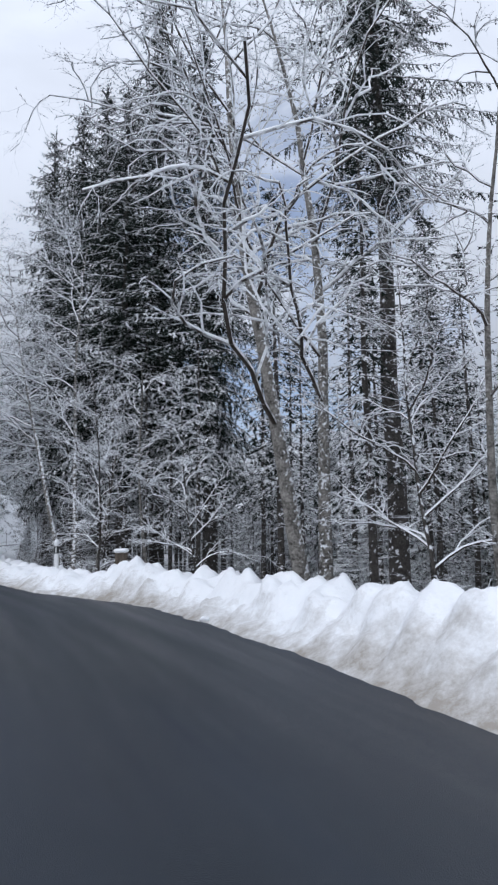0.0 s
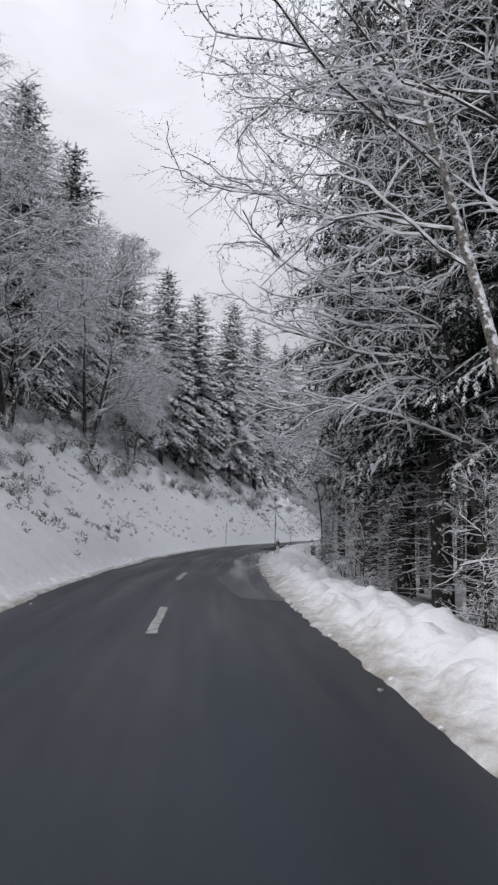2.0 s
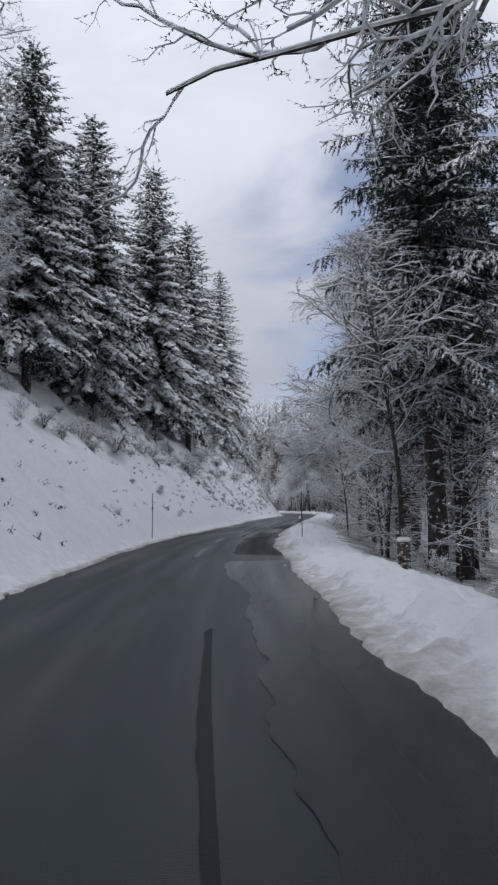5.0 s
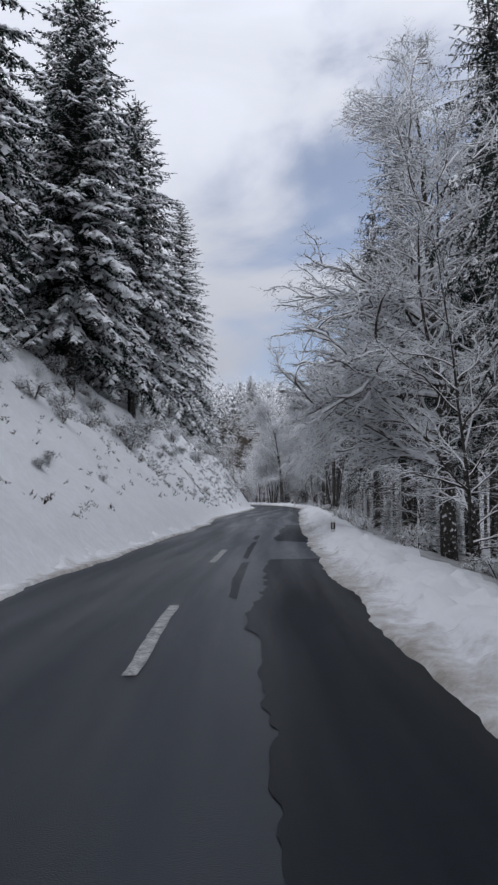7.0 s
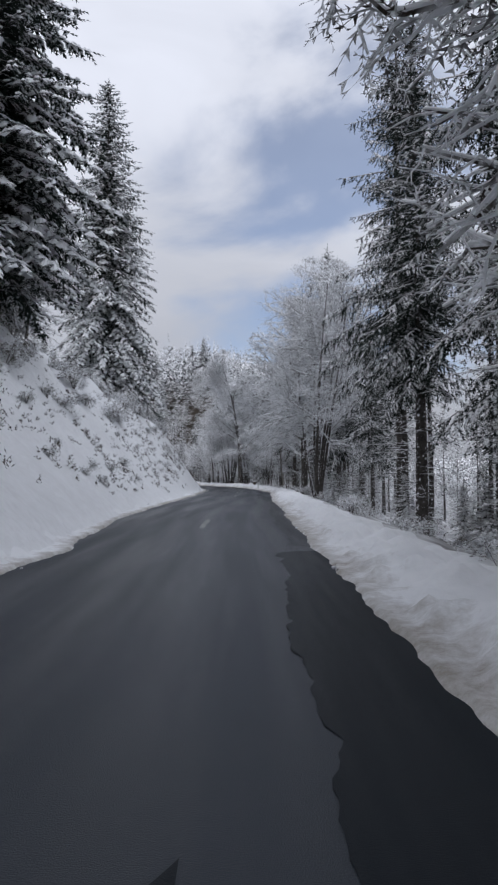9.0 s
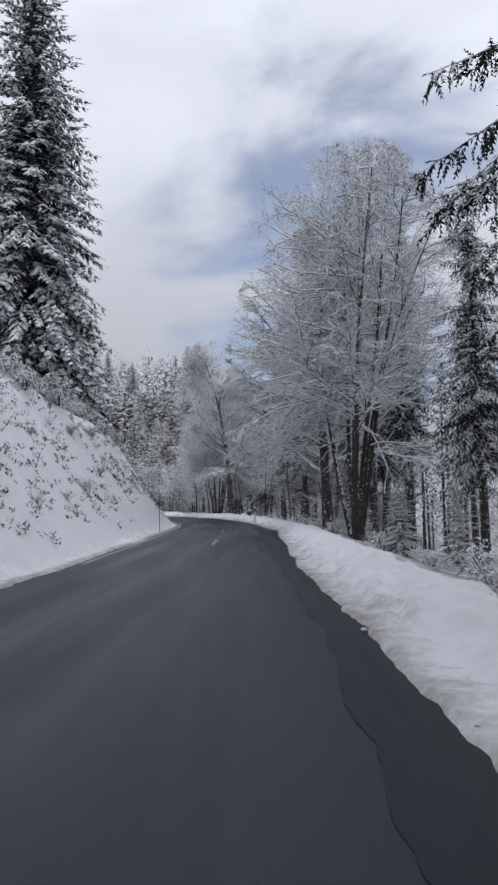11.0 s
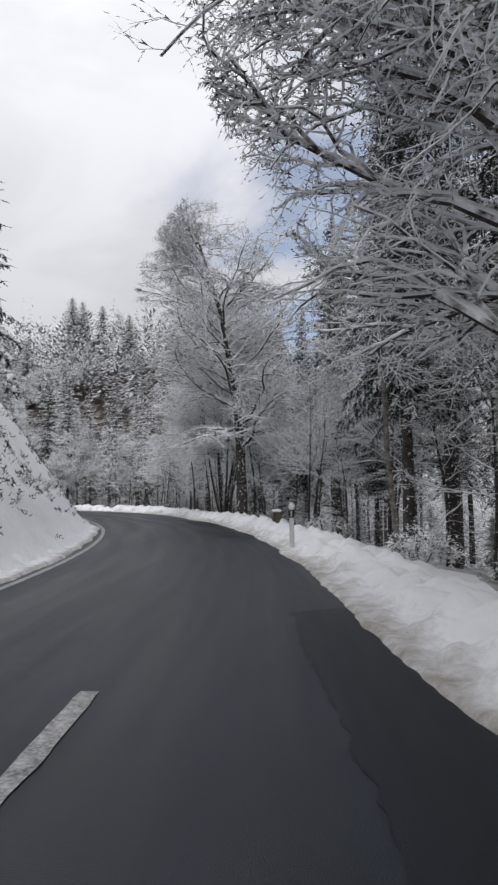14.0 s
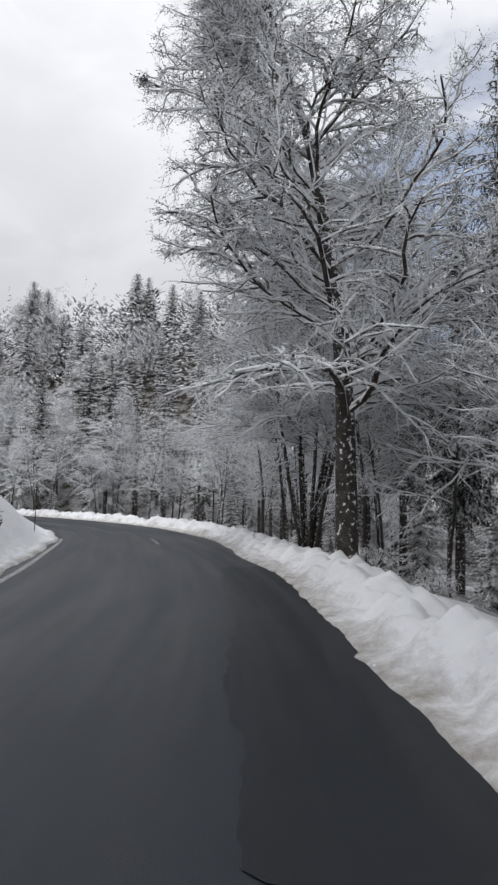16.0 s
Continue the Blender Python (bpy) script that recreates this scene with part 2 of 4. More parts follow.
def beside(s, d):
    """The plan place at station s, d metres to the right of the road's middle."""
    s = np.asarray(s, float)
    x, y = np.interp(s, STATION, LINE[:, 0]), np.interp(s, STATION, LINE[:, 1])
    tx, ty = np.interp(s, STATION, TANGENT[:, 0]), np.interp(s, STATION, TANGENT[:, 1])
    return x + d * ty, y - d * tx


def along(x, y):
    """Station and offset of plan places."""
    x, y = np.atleast_1d(np.asarray(x, float)), np.atleast_1d(np.asarray(y, float))
    s, d = np.empty(len(x)), np.empty(len(x))
    for i in range(0, len(x), 20000):
        dx, dy = x[i:i + 20000, None] - LINE[None, :, 0], y[i:i + 20000, None] - LINE[None, :, 1]
        k = np.argmin(dx**2 + dy**2, axis=1)
        r = np.arange(len(k))
        t = TANGENT[k]
        s[i:i + 20000] = STATION[k] + dx[r, k] * t[:, 0] + dy[r, k] * t[:, 1]
        side = dx[r, k] * t[:, 1] - dy[r, k] * t[:, 0]
        d[i:i + 20000] = np.sign(side) * np.hypot(dx[r, k], dy[r, k])
    return s, d


def wave(x, y, seed, size):
    """Cheap smooth noise, about -1 to 1, for arrays."""
    rng = np.random.RandomState(seed)
    out = 0
    for k in range(9):
        a, f, p = rng.uniform(0, 2 * np.pi), rng.uniform(0.6, 1.8) / size * 2 * np.pi * 0.5, rng.uniform(0, 6.28)
        out = out + np.sin((x * np.cos(a) + y * np.sin(a)) * f + p + 1.3 * np.sin((x * np.sin(a) - y * np.cos(a)) * f * 0.7 + p * 2))
    return out / 4.5


# Edges of the cleared asphalt, by station.
RIGHT_EDGE = np.array([(-20, 3.9), (12, 3.8), (16, 2.7), (20, 2.3), (50, 2.35), (90, 2.2), (100, 2.4), (108, 2.42), (117, 2.25), (125, 2.4), (133, 2.55), (139, 2.25), (146, 2.0), (156, 1.87), (166, 2.2), (180, 2.7), (260, 2.8)])
LEFT_EDGE = np.array([(-20, 2.3), (75, 2.1), (95, 1.95), (105, 2.6), (140, 2.7), (150, 2.9), (160, 3.2), (260, 3.2)])
# Bank above the inner side of the road: slope of its face, height of the face, slope above it, by station.
BANK = np.array([(-30, 0.5, 3.0, 0.25), (10, 0.6, 4.0, 0.3), (30, 0.8, 6.5, 0.45), (60, 0.85, 7.5, 0.5), (95, 0.95, 8.0, 0.5), (115, 1.1, 7.5, 0.55), (128, 1.3, 6.0, 0.6),
                 (145, 1.5, 4.6, 0.65), (158, 1.5, 4.3, 0.6), (168, 1.1, 2.2, 0.4), (180, 0.4, 0.6, 0.1), (260, 0.3, 0.5, 0.1)])


def edge_right(s):
    return np.interp(s, RIGHT_EDGE[:, 0], RIGHT_EDGE[:, 1])


def edge_left(s):
    return np.interp(s, LEFT_EDGE[:, 0], LEFT_EDGE[:, 1])


def ground_height(s, d, x, y):
    """Height of the ground: the cut bank on one side, the slope that falls away on the other, the far hill."""
    steep, high, up = (np.interp(s, BANK[:, 0], BANK[:, k]) for k in (1, 2, 3))
    l = -d - edge_left(s) - 0.55
    face = np.minimum(steep * np.maximum(l, 0), high)
    above = up * np.maximum(l - high / steep, 0)
    left = face + np.minimum(above, 26) + 0.25
    rough = np.clip(l, 0, 2.5) / 2.5
    left = left + rough * (0.10 * wave(x, y, 3, 2.6) + 0.3 * wave(x, y, 4, 6.0)) + np.clip(l - 2.5, 0, 2) * 0.1 * wave(x, y, 9, 2.6)
    r = d - edge_right(s) - 1.5
    fall = np.clip(r / 4.0, 0, 1)
    right = 0.05 - 0.9 * fall * fall * (3 - 2 * fall) - 0.16 * np.maximum(r - 3, 0) - 0.1 * np.maximum(r - 12, 0)
    right = np.maximum(right, -13) + np.clip(r, 0, 2) / 2 * (0.14 * wave(x, y, 5, 2.5) + 0.05 * wave(x, y, 7, 0.9))
    z = np.where(l > 0, left, np.where(r > 0, right, 0.0))
    z = np.where((d > -edge_left(s) - 0.2) & (d < edge_right(s) + 0.3), -0.15, z)
    t = np.clip((y - 188) / 42, 0, 1)
    side = np.clip((-x - 10) / 50, 0.25, 1)
    hill = 35 * t * t * (3 - 2 * t) * side + np.clip((y - 230) / 300, 0, 1) * 60 * side
    hill = hill * np.clip((np.abs(d) - 4) / 10, 0, 1) + np.where(y > 195, 1.2 * wave(x, y, 8, 30.0), 0)
    return z - 0.02 + hill


def bank_lumps(s, d, x, y):
    """Uneven snow on the bank's face, added to the plain height."""
    near = (d < -3) & (d > -16) & (s > -5) & (s < 175)
    out = np.zeros(len(d))
    out[near] = [noise.turbulence((u * 0.7, v * 0.7, 3.0), 4, False) + 0.8 * noise.voronoi((u * 0.9, v * 0.9, 1.0))[0][0] - 0.9 for u, v in zip(x[near], y[near])]
    return 0.32 * out * np.clip((-d - 3.3) / 1.5, 0, 1) * np.clip((16 + d) / 3, 0, 1)


def height_at(x, y):
    x, y = np.atleast_1d(np.asarray(x, float)), np.atleast_1d(np.asarray(y, float))
    s, d = along(x, y)
    return ground_height(s, d, x, y) + bank_lumps(s, d, x, y)


# ---- mesh helpers ----
def mesh_from(name, verts, faces, mat, smooth=False):
    me = bpy.data.meshes.new(name)
    verts, faces = np.asarray(verts, np.float32), [np.asarray(f, np.int32) for f in ([faces] if isinstance(faces, np.ndarray) else faces) if len(f)]
    loops = np.concatenate([f.ravel() for f in faces])
    counts = np.concatenate([np.full(len(f), f.shape[1], np.int32) for f in faces])
    me.vertices.add(len(verts))
    me.vertices.foreach_set("co", verts.ravel())
    me.loops.add(len(loops))
    me.loops.foreach_set("vertex_index", loops)
    me.polygons.add(len(counts))
    me.polygons.foreach_set("loop_start", np.r_[0, np.cumsum(counts)[:-1]].astype(np.int32))
    me.polygons.foreach_set("use_smooth", np.full(len(counts), smooth))
    me.update(calc_edges=True)
    me.materials.append(mat)
    return me


def grid_mesh(name, X, Y, Z, mat, slot=None, second=None, smooth=True):
    h, w = X.shape
    idx = np.arange(h * w).reshape(h, w)
    quads = np.stack([idx[:-1, :-1], idx[:-1, 1:], idx[1:, 1:], idx[1:, :-1]], -1).reshape(-1, 4)
    me = mesh_from(name, np.stack([X, Y, Z], -1).reshape(-1, 3), quads, mat, smooth)
    if second:
        me.materials.append(second)
        me.polygons.foreach_set("material_index", slot[:-1, :-1].ravel().astype(np.int32))
    return me


def part(name, mesh, parent, label="", at=None):
    ob = new(name, mesh)
    ob.parent = parent
    if at is not None:
        ob.matrix_basis = at
    return tagged(ob, label)


# ---- ground, road, banks ----
def axis(parts):
    return np.concatenate([np.arange(a, b, st) for a, b, st in parts])


gx = axis([(-700, -160, 30), (-160, -80, 4), (-80, -8, 0.5), (-8, 22, 0.6), (22, 90, 4), (90, 701, 30)])
gy = axis([(-500, -60, 30), (-60, -10, 4), (-10, 172, 0.5), (172, 300, 2.5), (300, 420, 8), (420, 901, 30)])
GX, GY = np.meshgrid(gx, gy, indexing="ij")
GS, GD = along(GX.ravel(), GY.ravel())
GZ = height_at(GX.ravel(), GY.ravel()).reshape(GX.shape)
WOODED = (GD.reshape(GX.shape) > edge_right(GS).reshape(GX.shape) + 2.6) & (GY < 200) | (GY > 186) & (np.abs(GD.reshape(GX.shape)) > 7) & (GY < 330)
ground = tagged(new("ground", grid_mesh("ground", GX, GY, GZ, HILL_SNOW, WOODED, UNDER)), "snow-covered hillside and dark forest floor under patchy snow", "ground", kind="structure")


def road_strip(name, s0, s1, left, right, lift, mat, step=0.4, across=9):
    """A strip of road surface between two offsets, each a number or a function of station."""
    s = np.arange(s0, s1 + step / 2, step)
    lo = left(s) if callable(left) else np.full(len(s), float(left))
    hi = right(s) if callable(right) else np.full(len(s), float(right))
    U = np.linspace(0, 1, across)[None]
    D = lo[:, None] + (hi - lo)[:, None] * U
    S = np.repeat(s[:, None], across, 1)
    X, Y = beside(S, D)
    me = grid_mesh(name, X, Y, lift - 0.012 * np.abs(D), mat)
    track = me.attributes.new("track", "FLOAT_VECTOR", "POINT")
    track.data.foreach_set("vector", np.stack([S * 0.1, D * 1.5, 0 * D], -1).astype(np.float32).ravel())
    return me


road = tagged(new("road", road_strip("road", -16, 225, lambda s: -edge_left(s) - 0.45, lambda s: edge_right(s) + 0.5, 0.0, ASPHALT)), "narrow wet dark grey asphalt forest road", "road", kind="structure")


def ragged(base, seed, big=0.12, small=0.05):
    return lambda s: base(s) + big * wave(s, 0 * s, seed, 3.5) + small * wave(s, 0 * s, seed + 1, 0.8) + 0.6 * small * wave(s, 0 * s, seed + 2, 0.25)


def tar_patch(s0, s1, left, right, label, seed, rough=1.0, mat=TAR):
    def lo(s):
        cut = np.clip(np.minimum(s - s0, s1 - s) / (0.5 if rough == 1 else 0.25) + 0.15, 0, 1)
        return right_f(s) - (right_f(s) - ragged(left_f, seed, 0.09 * rough, 0.055 * rough)(s)) * cut
    left_f = left if callable(left) else (lambda s: np.full(np.shape(s), float(left)))
    right_f = right if callable(right) else (lambda s: np.full(np.shape(s), float(right)))
    return tagged(new("tar_patch", road_strip("tar_patch", s0, s1, lo, right_f, 0.006, mat, 0.08, 5)), label, "road patch", group="tar patches", kind="structure")


PATCH_LABEL = "ragged smooth black wet tar repair on the asphalt"
tar_patch(30.0, 61.0, lambda s: np.interp(s, [30, 32, 35, 38, 43, 46, 52, 56, 60, 61], [1.5, 1.4, 1.12, 1.36, 1.42, 1.25, 1.33, 1.2, 0.98, 1.1]), lambda s: edge_right(s) + 0.4, "ragged wet tar repair with standing meltwater", 71, 1.0, WET)
tar_patch(62.5, 78.2, lambda s: np.interp(s, [62, 68, 70, 71.4, 73.6, 78], [1.05, 1.1, 1.06, 0.96, 1.19, 1.16]), lambda s: edge_right(s) + 0.4, PATCH_LABEL, 73)
tar_patch(83.0, 95.0, lambda s: np.interp(s, [83, 84, 87, 95], [1.4, 1.3, 1.3, 1.7]), lambda s: edge_right(s) + 0.4, PATCH_LABEL, 75)
tar_patch(95.2, 138.6, lambda s: np.interp(s, [95, 103, 110, 117, 120, 123, 128, 131, 133, 138.6], [2.0, 2.0, 2.05, 1.86, 1.7, 1.5, 1.62, 1.86, 1.8, 1.65]), lambda s: edge_right(s) + 0.4, PATCH_LABEL, 77, 1.0, OLD_TAR)
tar_patch(150.0, 162.5, lambda s: np.interp(s, [150, 153, 156, 160, 162.5], [0.7, 0.64, 0.72, 0.92, 1.1]), lambda s: edge_right(s) + 0.4, PATCH_LABEL, 79, 1.0, OLD_TAR)
tar_patch(72.5, 77.2, 0.72, 0.86, "narrow black sealed crack along the lane", 81, 0.45)
tar_patch(77.8, 83.0, 0.68, 0.80, "narrow black sealed crack along the lane", 83, 0.45)
tar_patch(83.8, 86.0, 0.66, 0.78, "narrow black sealed crack along the lane", 85, 0.4)
tar_patch(40.5, 44.8, 0.80, 0.87, "narrow black sealed crack along the lane", 87, 0.2)
tar_patch(45.6, 52.2, 0.82, 0.91, "narrow black sealed crack along the lane", 89, 0.2)

for s0, s1 in ((26.0, 28.7), (34.4, 37.4), (62.0, 65.0), (69.0, 72.0), (77.0, 80.0), (99.3, 102.3), (123.6, 126.6), (132.2, 135.2), (169.0, 172.0)):
    dash = road_strip("centre_line_dash", s0, s1, ragged(lambda s: 0.08 + 0 * s, 91, 0.01, 0.012), ragged(lambda s: 0.2 + 0 * s, 93, 0.01, 0.012), 0.008, PAINT, 0.15, 4)
    tagged(new("centre_line_dash", dash), "worn white centre line dash on wet asphalt", "road marking", group="centre line dashes", kind="structure")
tagged(new("edge_line", road_strip("edge_line", 118, 172, lambda s: 0.12 - edge_left(s), lambda s: 0.24 - edge_left(s), 0.008, PAINT, 0.3, 2)), "thin white edge line beside the snow verge", "road marking", kind="structure")


def snow_bank(side, edge, width, peak, crest, seed, label):
    """A ploughed ridge of lumpy snow: ragged inner edge on the asphalt, crest, outer foot."""
    s, u = np.arange(-15, 205, 0.11), np.linspace(0, 1, 32)
    S, U = np.meshgrid(s, u, indexing="ij")
    rag = 0.10 * wave(S, 0 * S, seed, 2.6) + 0.03 * wave(S, 0 * S, seed + 1, 0.8) + 0.03 * wave(S, 0 * S, seed + 2, 0.37)
    D = side * (edge(S) - 0.05 + rag * (1 - U) ** 2 + width * U)
    X, Y = beside(S, D)
    flat = [(x, y) for x, y in zip(X.ravel(), Y.ravel())]
    big = np.array([noise.noise((x * 0.45, y * 0.45, seed)) for x, y in flat]).reshape(X.shape)
    blocks = np.array([noise.voronoi((x * 2.0, y * 2.0, seed))[0][0] for x, y in flat]).reshape(X.shape)
    chunks = np.array([noise.voronoi((x * 3.8, y * 3.8, seed + 5))[0][0] for x, y in flat]).reshape(X.shape)
    grit = np.array([noise.turbulence((x * 2.2, y * 2.2, seed), 4, False) for x, y in flat]).reshape(X.shape)
    tall = crest(S) * (1 + 0.45 * big)
    rise = np.clip(U / peak, 0, 1)
    shape = np.where(U < peak, 0.13 * np.sqrt(rise) + 0.87 * rise * rise * (3 - 2 * rise), np.cos(np.clip((U - peak) / (1 - peak), 0, 1) * np.pi / 2) ** 0.8)
    lump = (0.40 * (0.42 - blocks) + 0.15 * (0.4 - chunks) + 0.07 * (grit - 0.4)) * np.clip(0.45 + crest(S), 0.5, 1.05)
    Z = -0.05 + tall * shape + lump * np.clip(shape * 1.7, 0.1, 1)
    Z = np.where((U > 0.04) & (U < 0.9), np.maximum(Z, 0.015 + 0.05 * np.clip(0.6 - chunks, 0, 1)), Z)
    me = grid_mesh("snow_bank", X, Y, Z, BANK_SNOW)
    dirt = me.attributes.new("dirt", "FLOAT", "POINT")
    dirt.data.foreach_set("value", np.clip(1.3 - U / (0.26 if side > 0 else 0.2) + 0.35 * big, -1, 1.3).astype(np.float32).ravel())
    return tagged(new("snow_bank", me), label, "snow bank", kind="structure")


snow_bank(1, edge_right, 2.3, 0.42, lambda s: np.interp(s, [-15, 12, 18, 26, 60, 100, 140, 150, 205], [0.75, 0.66, 0.44, 0.35, 0.30, 0.31, 0.34, 0.42, 0.5]), 11, "ploughed lumpy white snow ridge with a dirty edge along the road")
snow_bank(-1, edge_left, 1.9, 0.6, lambda s: 0.34 + 0 * s, 31, "low lumpy snow verge at the foot of the bank")


# ---- trees ----
def tubes(segments, sides):
    """Verts and quads of open tapered tubes, rows of p0 (3), p1 (3), r0, r1."""
    a = np.asarray(segments, float)
    p0, p1, r0, r1 = a[:, :3], a[:, 3:6], a[:, 6], a[:, 7]
    ax = p1 - p0
    ax /= np.linalg.norm(ax, axis=1)[:, None] + 1e-9
    ref = np.where(np.abs(ax[:, 2:]) < 0.9, np.array([[0, 0, 1.0]]), np.array([[1.0, 0, 0]]))
    u = np.cross(ax, ref)
    u /= np.linalg.norm(u, axis=1)[:, None]
    v = np.cross(u, ax)
    ang = np.arange(sides) * 2 * np.pi / sides + np.pi / 2
    ring = u[:, None] * np.cos(ang)[None, :, None] + v[:, None] * np.sin(ang)[None, :, None]
    verts = np.concatenate([p0[:, None] + ring * r0[:, None, None], p1[:, None] + ring * r1[:, None, None]], 1)
    base = (np.arange(len(a)) * 2 * sides)[:, None, None]
    k = np.arange(sides)
    quad = np.stack([k, (k + 1) % sides, (k + 1) % sides + sides, k + sides], -1)[None]
    return verts.reshape(-1, 3), (base + quad).reshape(-1, 4)


def stem_skin(segments, sides):
    """Verts and quads of upright stems, each a run of segments end to end with one skin."""
    verts, quads, last = [], [], None
    ang = np.arange(sides) * 2 * np.pi / sides
    for x0, y0, z0, x1, y1, z1, r0, r1 in segments:
        if last is None or math.dist(last, (x0, y0, z0)) > 1e-6:
            verts.append(np.stack([x0 + r0 * np.cos(ang), y0 + r0 * np.sin(ang), np.full(sides, z0)], -1))
        k = np.arange(sides) + (len(verts) - 1) * sides
        verts.append(np.stack([x1 + r1 * np.cos(ang), y1 + r1 * np.sin(ang), np.full(sides, z1)], -1))
        quads.append(np.stack([k, np.roll(k, -1), np.roll(k, -1) + sides, k + sides], -1))
        last = (x1, y1, z1)
    return np.concatenate(verts), np.concatenate(quads)


def joined(groups, name, mat, smooth=False):
    verts, faces, n = [], [], 0
    for v, f in groups:
        verts.append(v)
        faces.append(f + n)
        n += len(v)
    return mesh_from(name, np.concatenate(verts), faces, mat, smooth)


def unit(v):
    return v / (math.sqrt(v[0] * v[0] + v[1] * v[1] + v[2] * v[2]) + 1e-9)


def bare_segments(rng, height, spread, stems, first, lean, kids, radius, fan, rise, toward, tilt, steps, thick, droop, spur, crook, dome, boughs):
    """Tube rows of a leafless tree, level by level: stems, limbs, branches, twigs, twiglets.

    dome: radius, middle height and half height of the rounded crown; boughs: count, bearing, lowest and highest start, length, slope."""
    levels = [[], [], [], [], []]
    pull = (0.03, 0.10 * rise - 0.02, -0.04 * droop, -0.10 * droop, 0)

    def outside(w):
        return dome and (w[0] * w[0] + w[1] * w[1]) / dome[0] ** 2 + ((w[2] - dome[1]) / dome[2]) ** 2 > 1 and w[2] > dome[1] - dome[2] * 0.7

    def grow(p, d, length, r, level, free=False):
        n, q, d = steps[level], np.array(p, float), unit(np.array(d, float))
        pts, taper = [], 0.85 if level == 0 else 0.7
        for i in range(n):
            r0, r1 = r * (1 - taper * i / n), r * (1 - taper * (i + 1) / n)
            w = q + d * length / n
            if i and not free and outside(w):
                n = i
                break
            levels[level].append((*q, *w, r0, r1))
            pts.append((q, w, d, r1))
            bend = (0.05, 0.2 * crook, 0.3 * crook, 0.36 * crook, 0)[level]
            d = unit(d + rng.normal(0, bend, 3) * np.array([1, 1, 0.7]) + np.array([0, 0, pull[level]]))
            q = w
        m = kids[level]
        start = first if level == 0 else 0.14
        flip = rng.choice((-1, 1))
        for j in range(m):
            f = start + (1 - start) * (j + rng.uniform(0.1, 1)) / m
            k = min(int(f * n), n - 1)
            a, b, dd, rr = pts[k]
            pos = a + (b - a) * min(f * n - k, 1)
            flip = -flip
            if level == 0:
                az = rng.uniform(0, 6.283)
                side = unit(np.array([math.cos(az) + toward[0], math.sin(az) + toward[1], 0.0]))
                ang = rng.uniform(0.5, 0.95) if fan else rng.uniform(0.95, 1.4) - 0.55 * f
                ln = spread * rng.uniform(0.7, 1.1) * (1.05 - 0.42 * (f - first) / (1 - first))
                rad = max(0.42 * rr, 0.03)
            else:
                side = unit(np.array([dd[1], -dd[0], 0.0]) * flip + rng.normal(0, 0.3, 3))
                ang = rng.uniform(0.55, 1.0)
                ln = length * rng.uniform(0.36, 0.58) * (1.15 - 0.6 * f)
                rad = (0, 0.036, 0.026, 0.02)[level] * thick
            if level == 3:
                ln = rng.uniform(0.5, 1.1) * spur
            if level == 3:
                if not free and outside(pos):
                    continue
                levels[4].append((*pos, *(pos + (dd * math.cos(ang) + side * math.sin(ang)) * ln), min(rad, rr), 0.3 * rad))
                continue
            grow(pos, dd * math.cos(ang) + side * math.sin(ang), max(ln, 0.15 * thick), min(rad, rr), level + 1, free)

    for i in range(stems):
        a = 6.283 * i / stems + rng.uniform(0, 1)
        out = np.array([math.cos(a), math.sin(a)]) * (0 if stems == 1 else 1)
        t = rng.uniform(*tilt)
        grow((0.7 * radius * out[0], 0.7 * radius * out[1], -0.03 * height), (lean[0] + t * out[0], lean[1] + t * out[1], 1.0), height * rng.uniform(0.88, 1.03), radius * rng.uniform(0.75, 1.05), 0)
    if boughs:
        count, bearing, low, high, length, slope = boughs
        stem = levels[0][:steps[0]]
        for i in range(count):
            z = low + (high - low) * (i + rng.uniform(0.2, 0.8)) / count
            x0, y0, z0, x1, y1, z1, r0, r1 = min(stem, key=lambda row: abs((row[2] + row[5]) / 2 - z))
            az = bearing + rng.normal(0, 0.42)
            grow((x0, y0, z), (math.cos(az), math.sin(az), slope + rng.normal(0, 0.1)), length * rng.uniform(0.8, 1.05), max(0.5 * r0, 0.05), 1, True)
    return levels


def ridge(rows, snow):
    """Snow lying along the tops of limbs and branches: tube rows raised over their flatter pieces."""
    out = []
    for x0, y0, z0, x1, y1, z1, r0, r1 in rows:
        ln = math.dist((x0, y0, z0), (x1, y1, z1))
        if abs(z1 - z0) < 0.85 * ln:
            w0, w1 = (0.75 * r0 + 0.012) * snow, (0.75 * r1 + 0.012) * snow
            out.append((x0, y0, z0 + 0.5 * r0 + 0.4 * w0, x1, y1, z1 + 0.5 * r1 + 0.4 * w1, w0, w1))
    return out


def two_tone(groups, name, mats, smooth):
    """One mesh from (verts, faces) groups, a material for each."""
    verts, faces, slots, n = [], [], [], 0
    for k, (v, f) in enumerate(groups):
        verts.append(v)
        faces.append(f + n)
        slots.append(np.full(len(f), k, np.int32))
        n += len(v)
    me = mesh_from(name, np.concatenate(verts), faces, mats[0], smooth)
    for m in mats[1:]:
        me.materials.append(m)
    me.polygons.foreach_set("material_index", np.concatenate(slots))
    return me


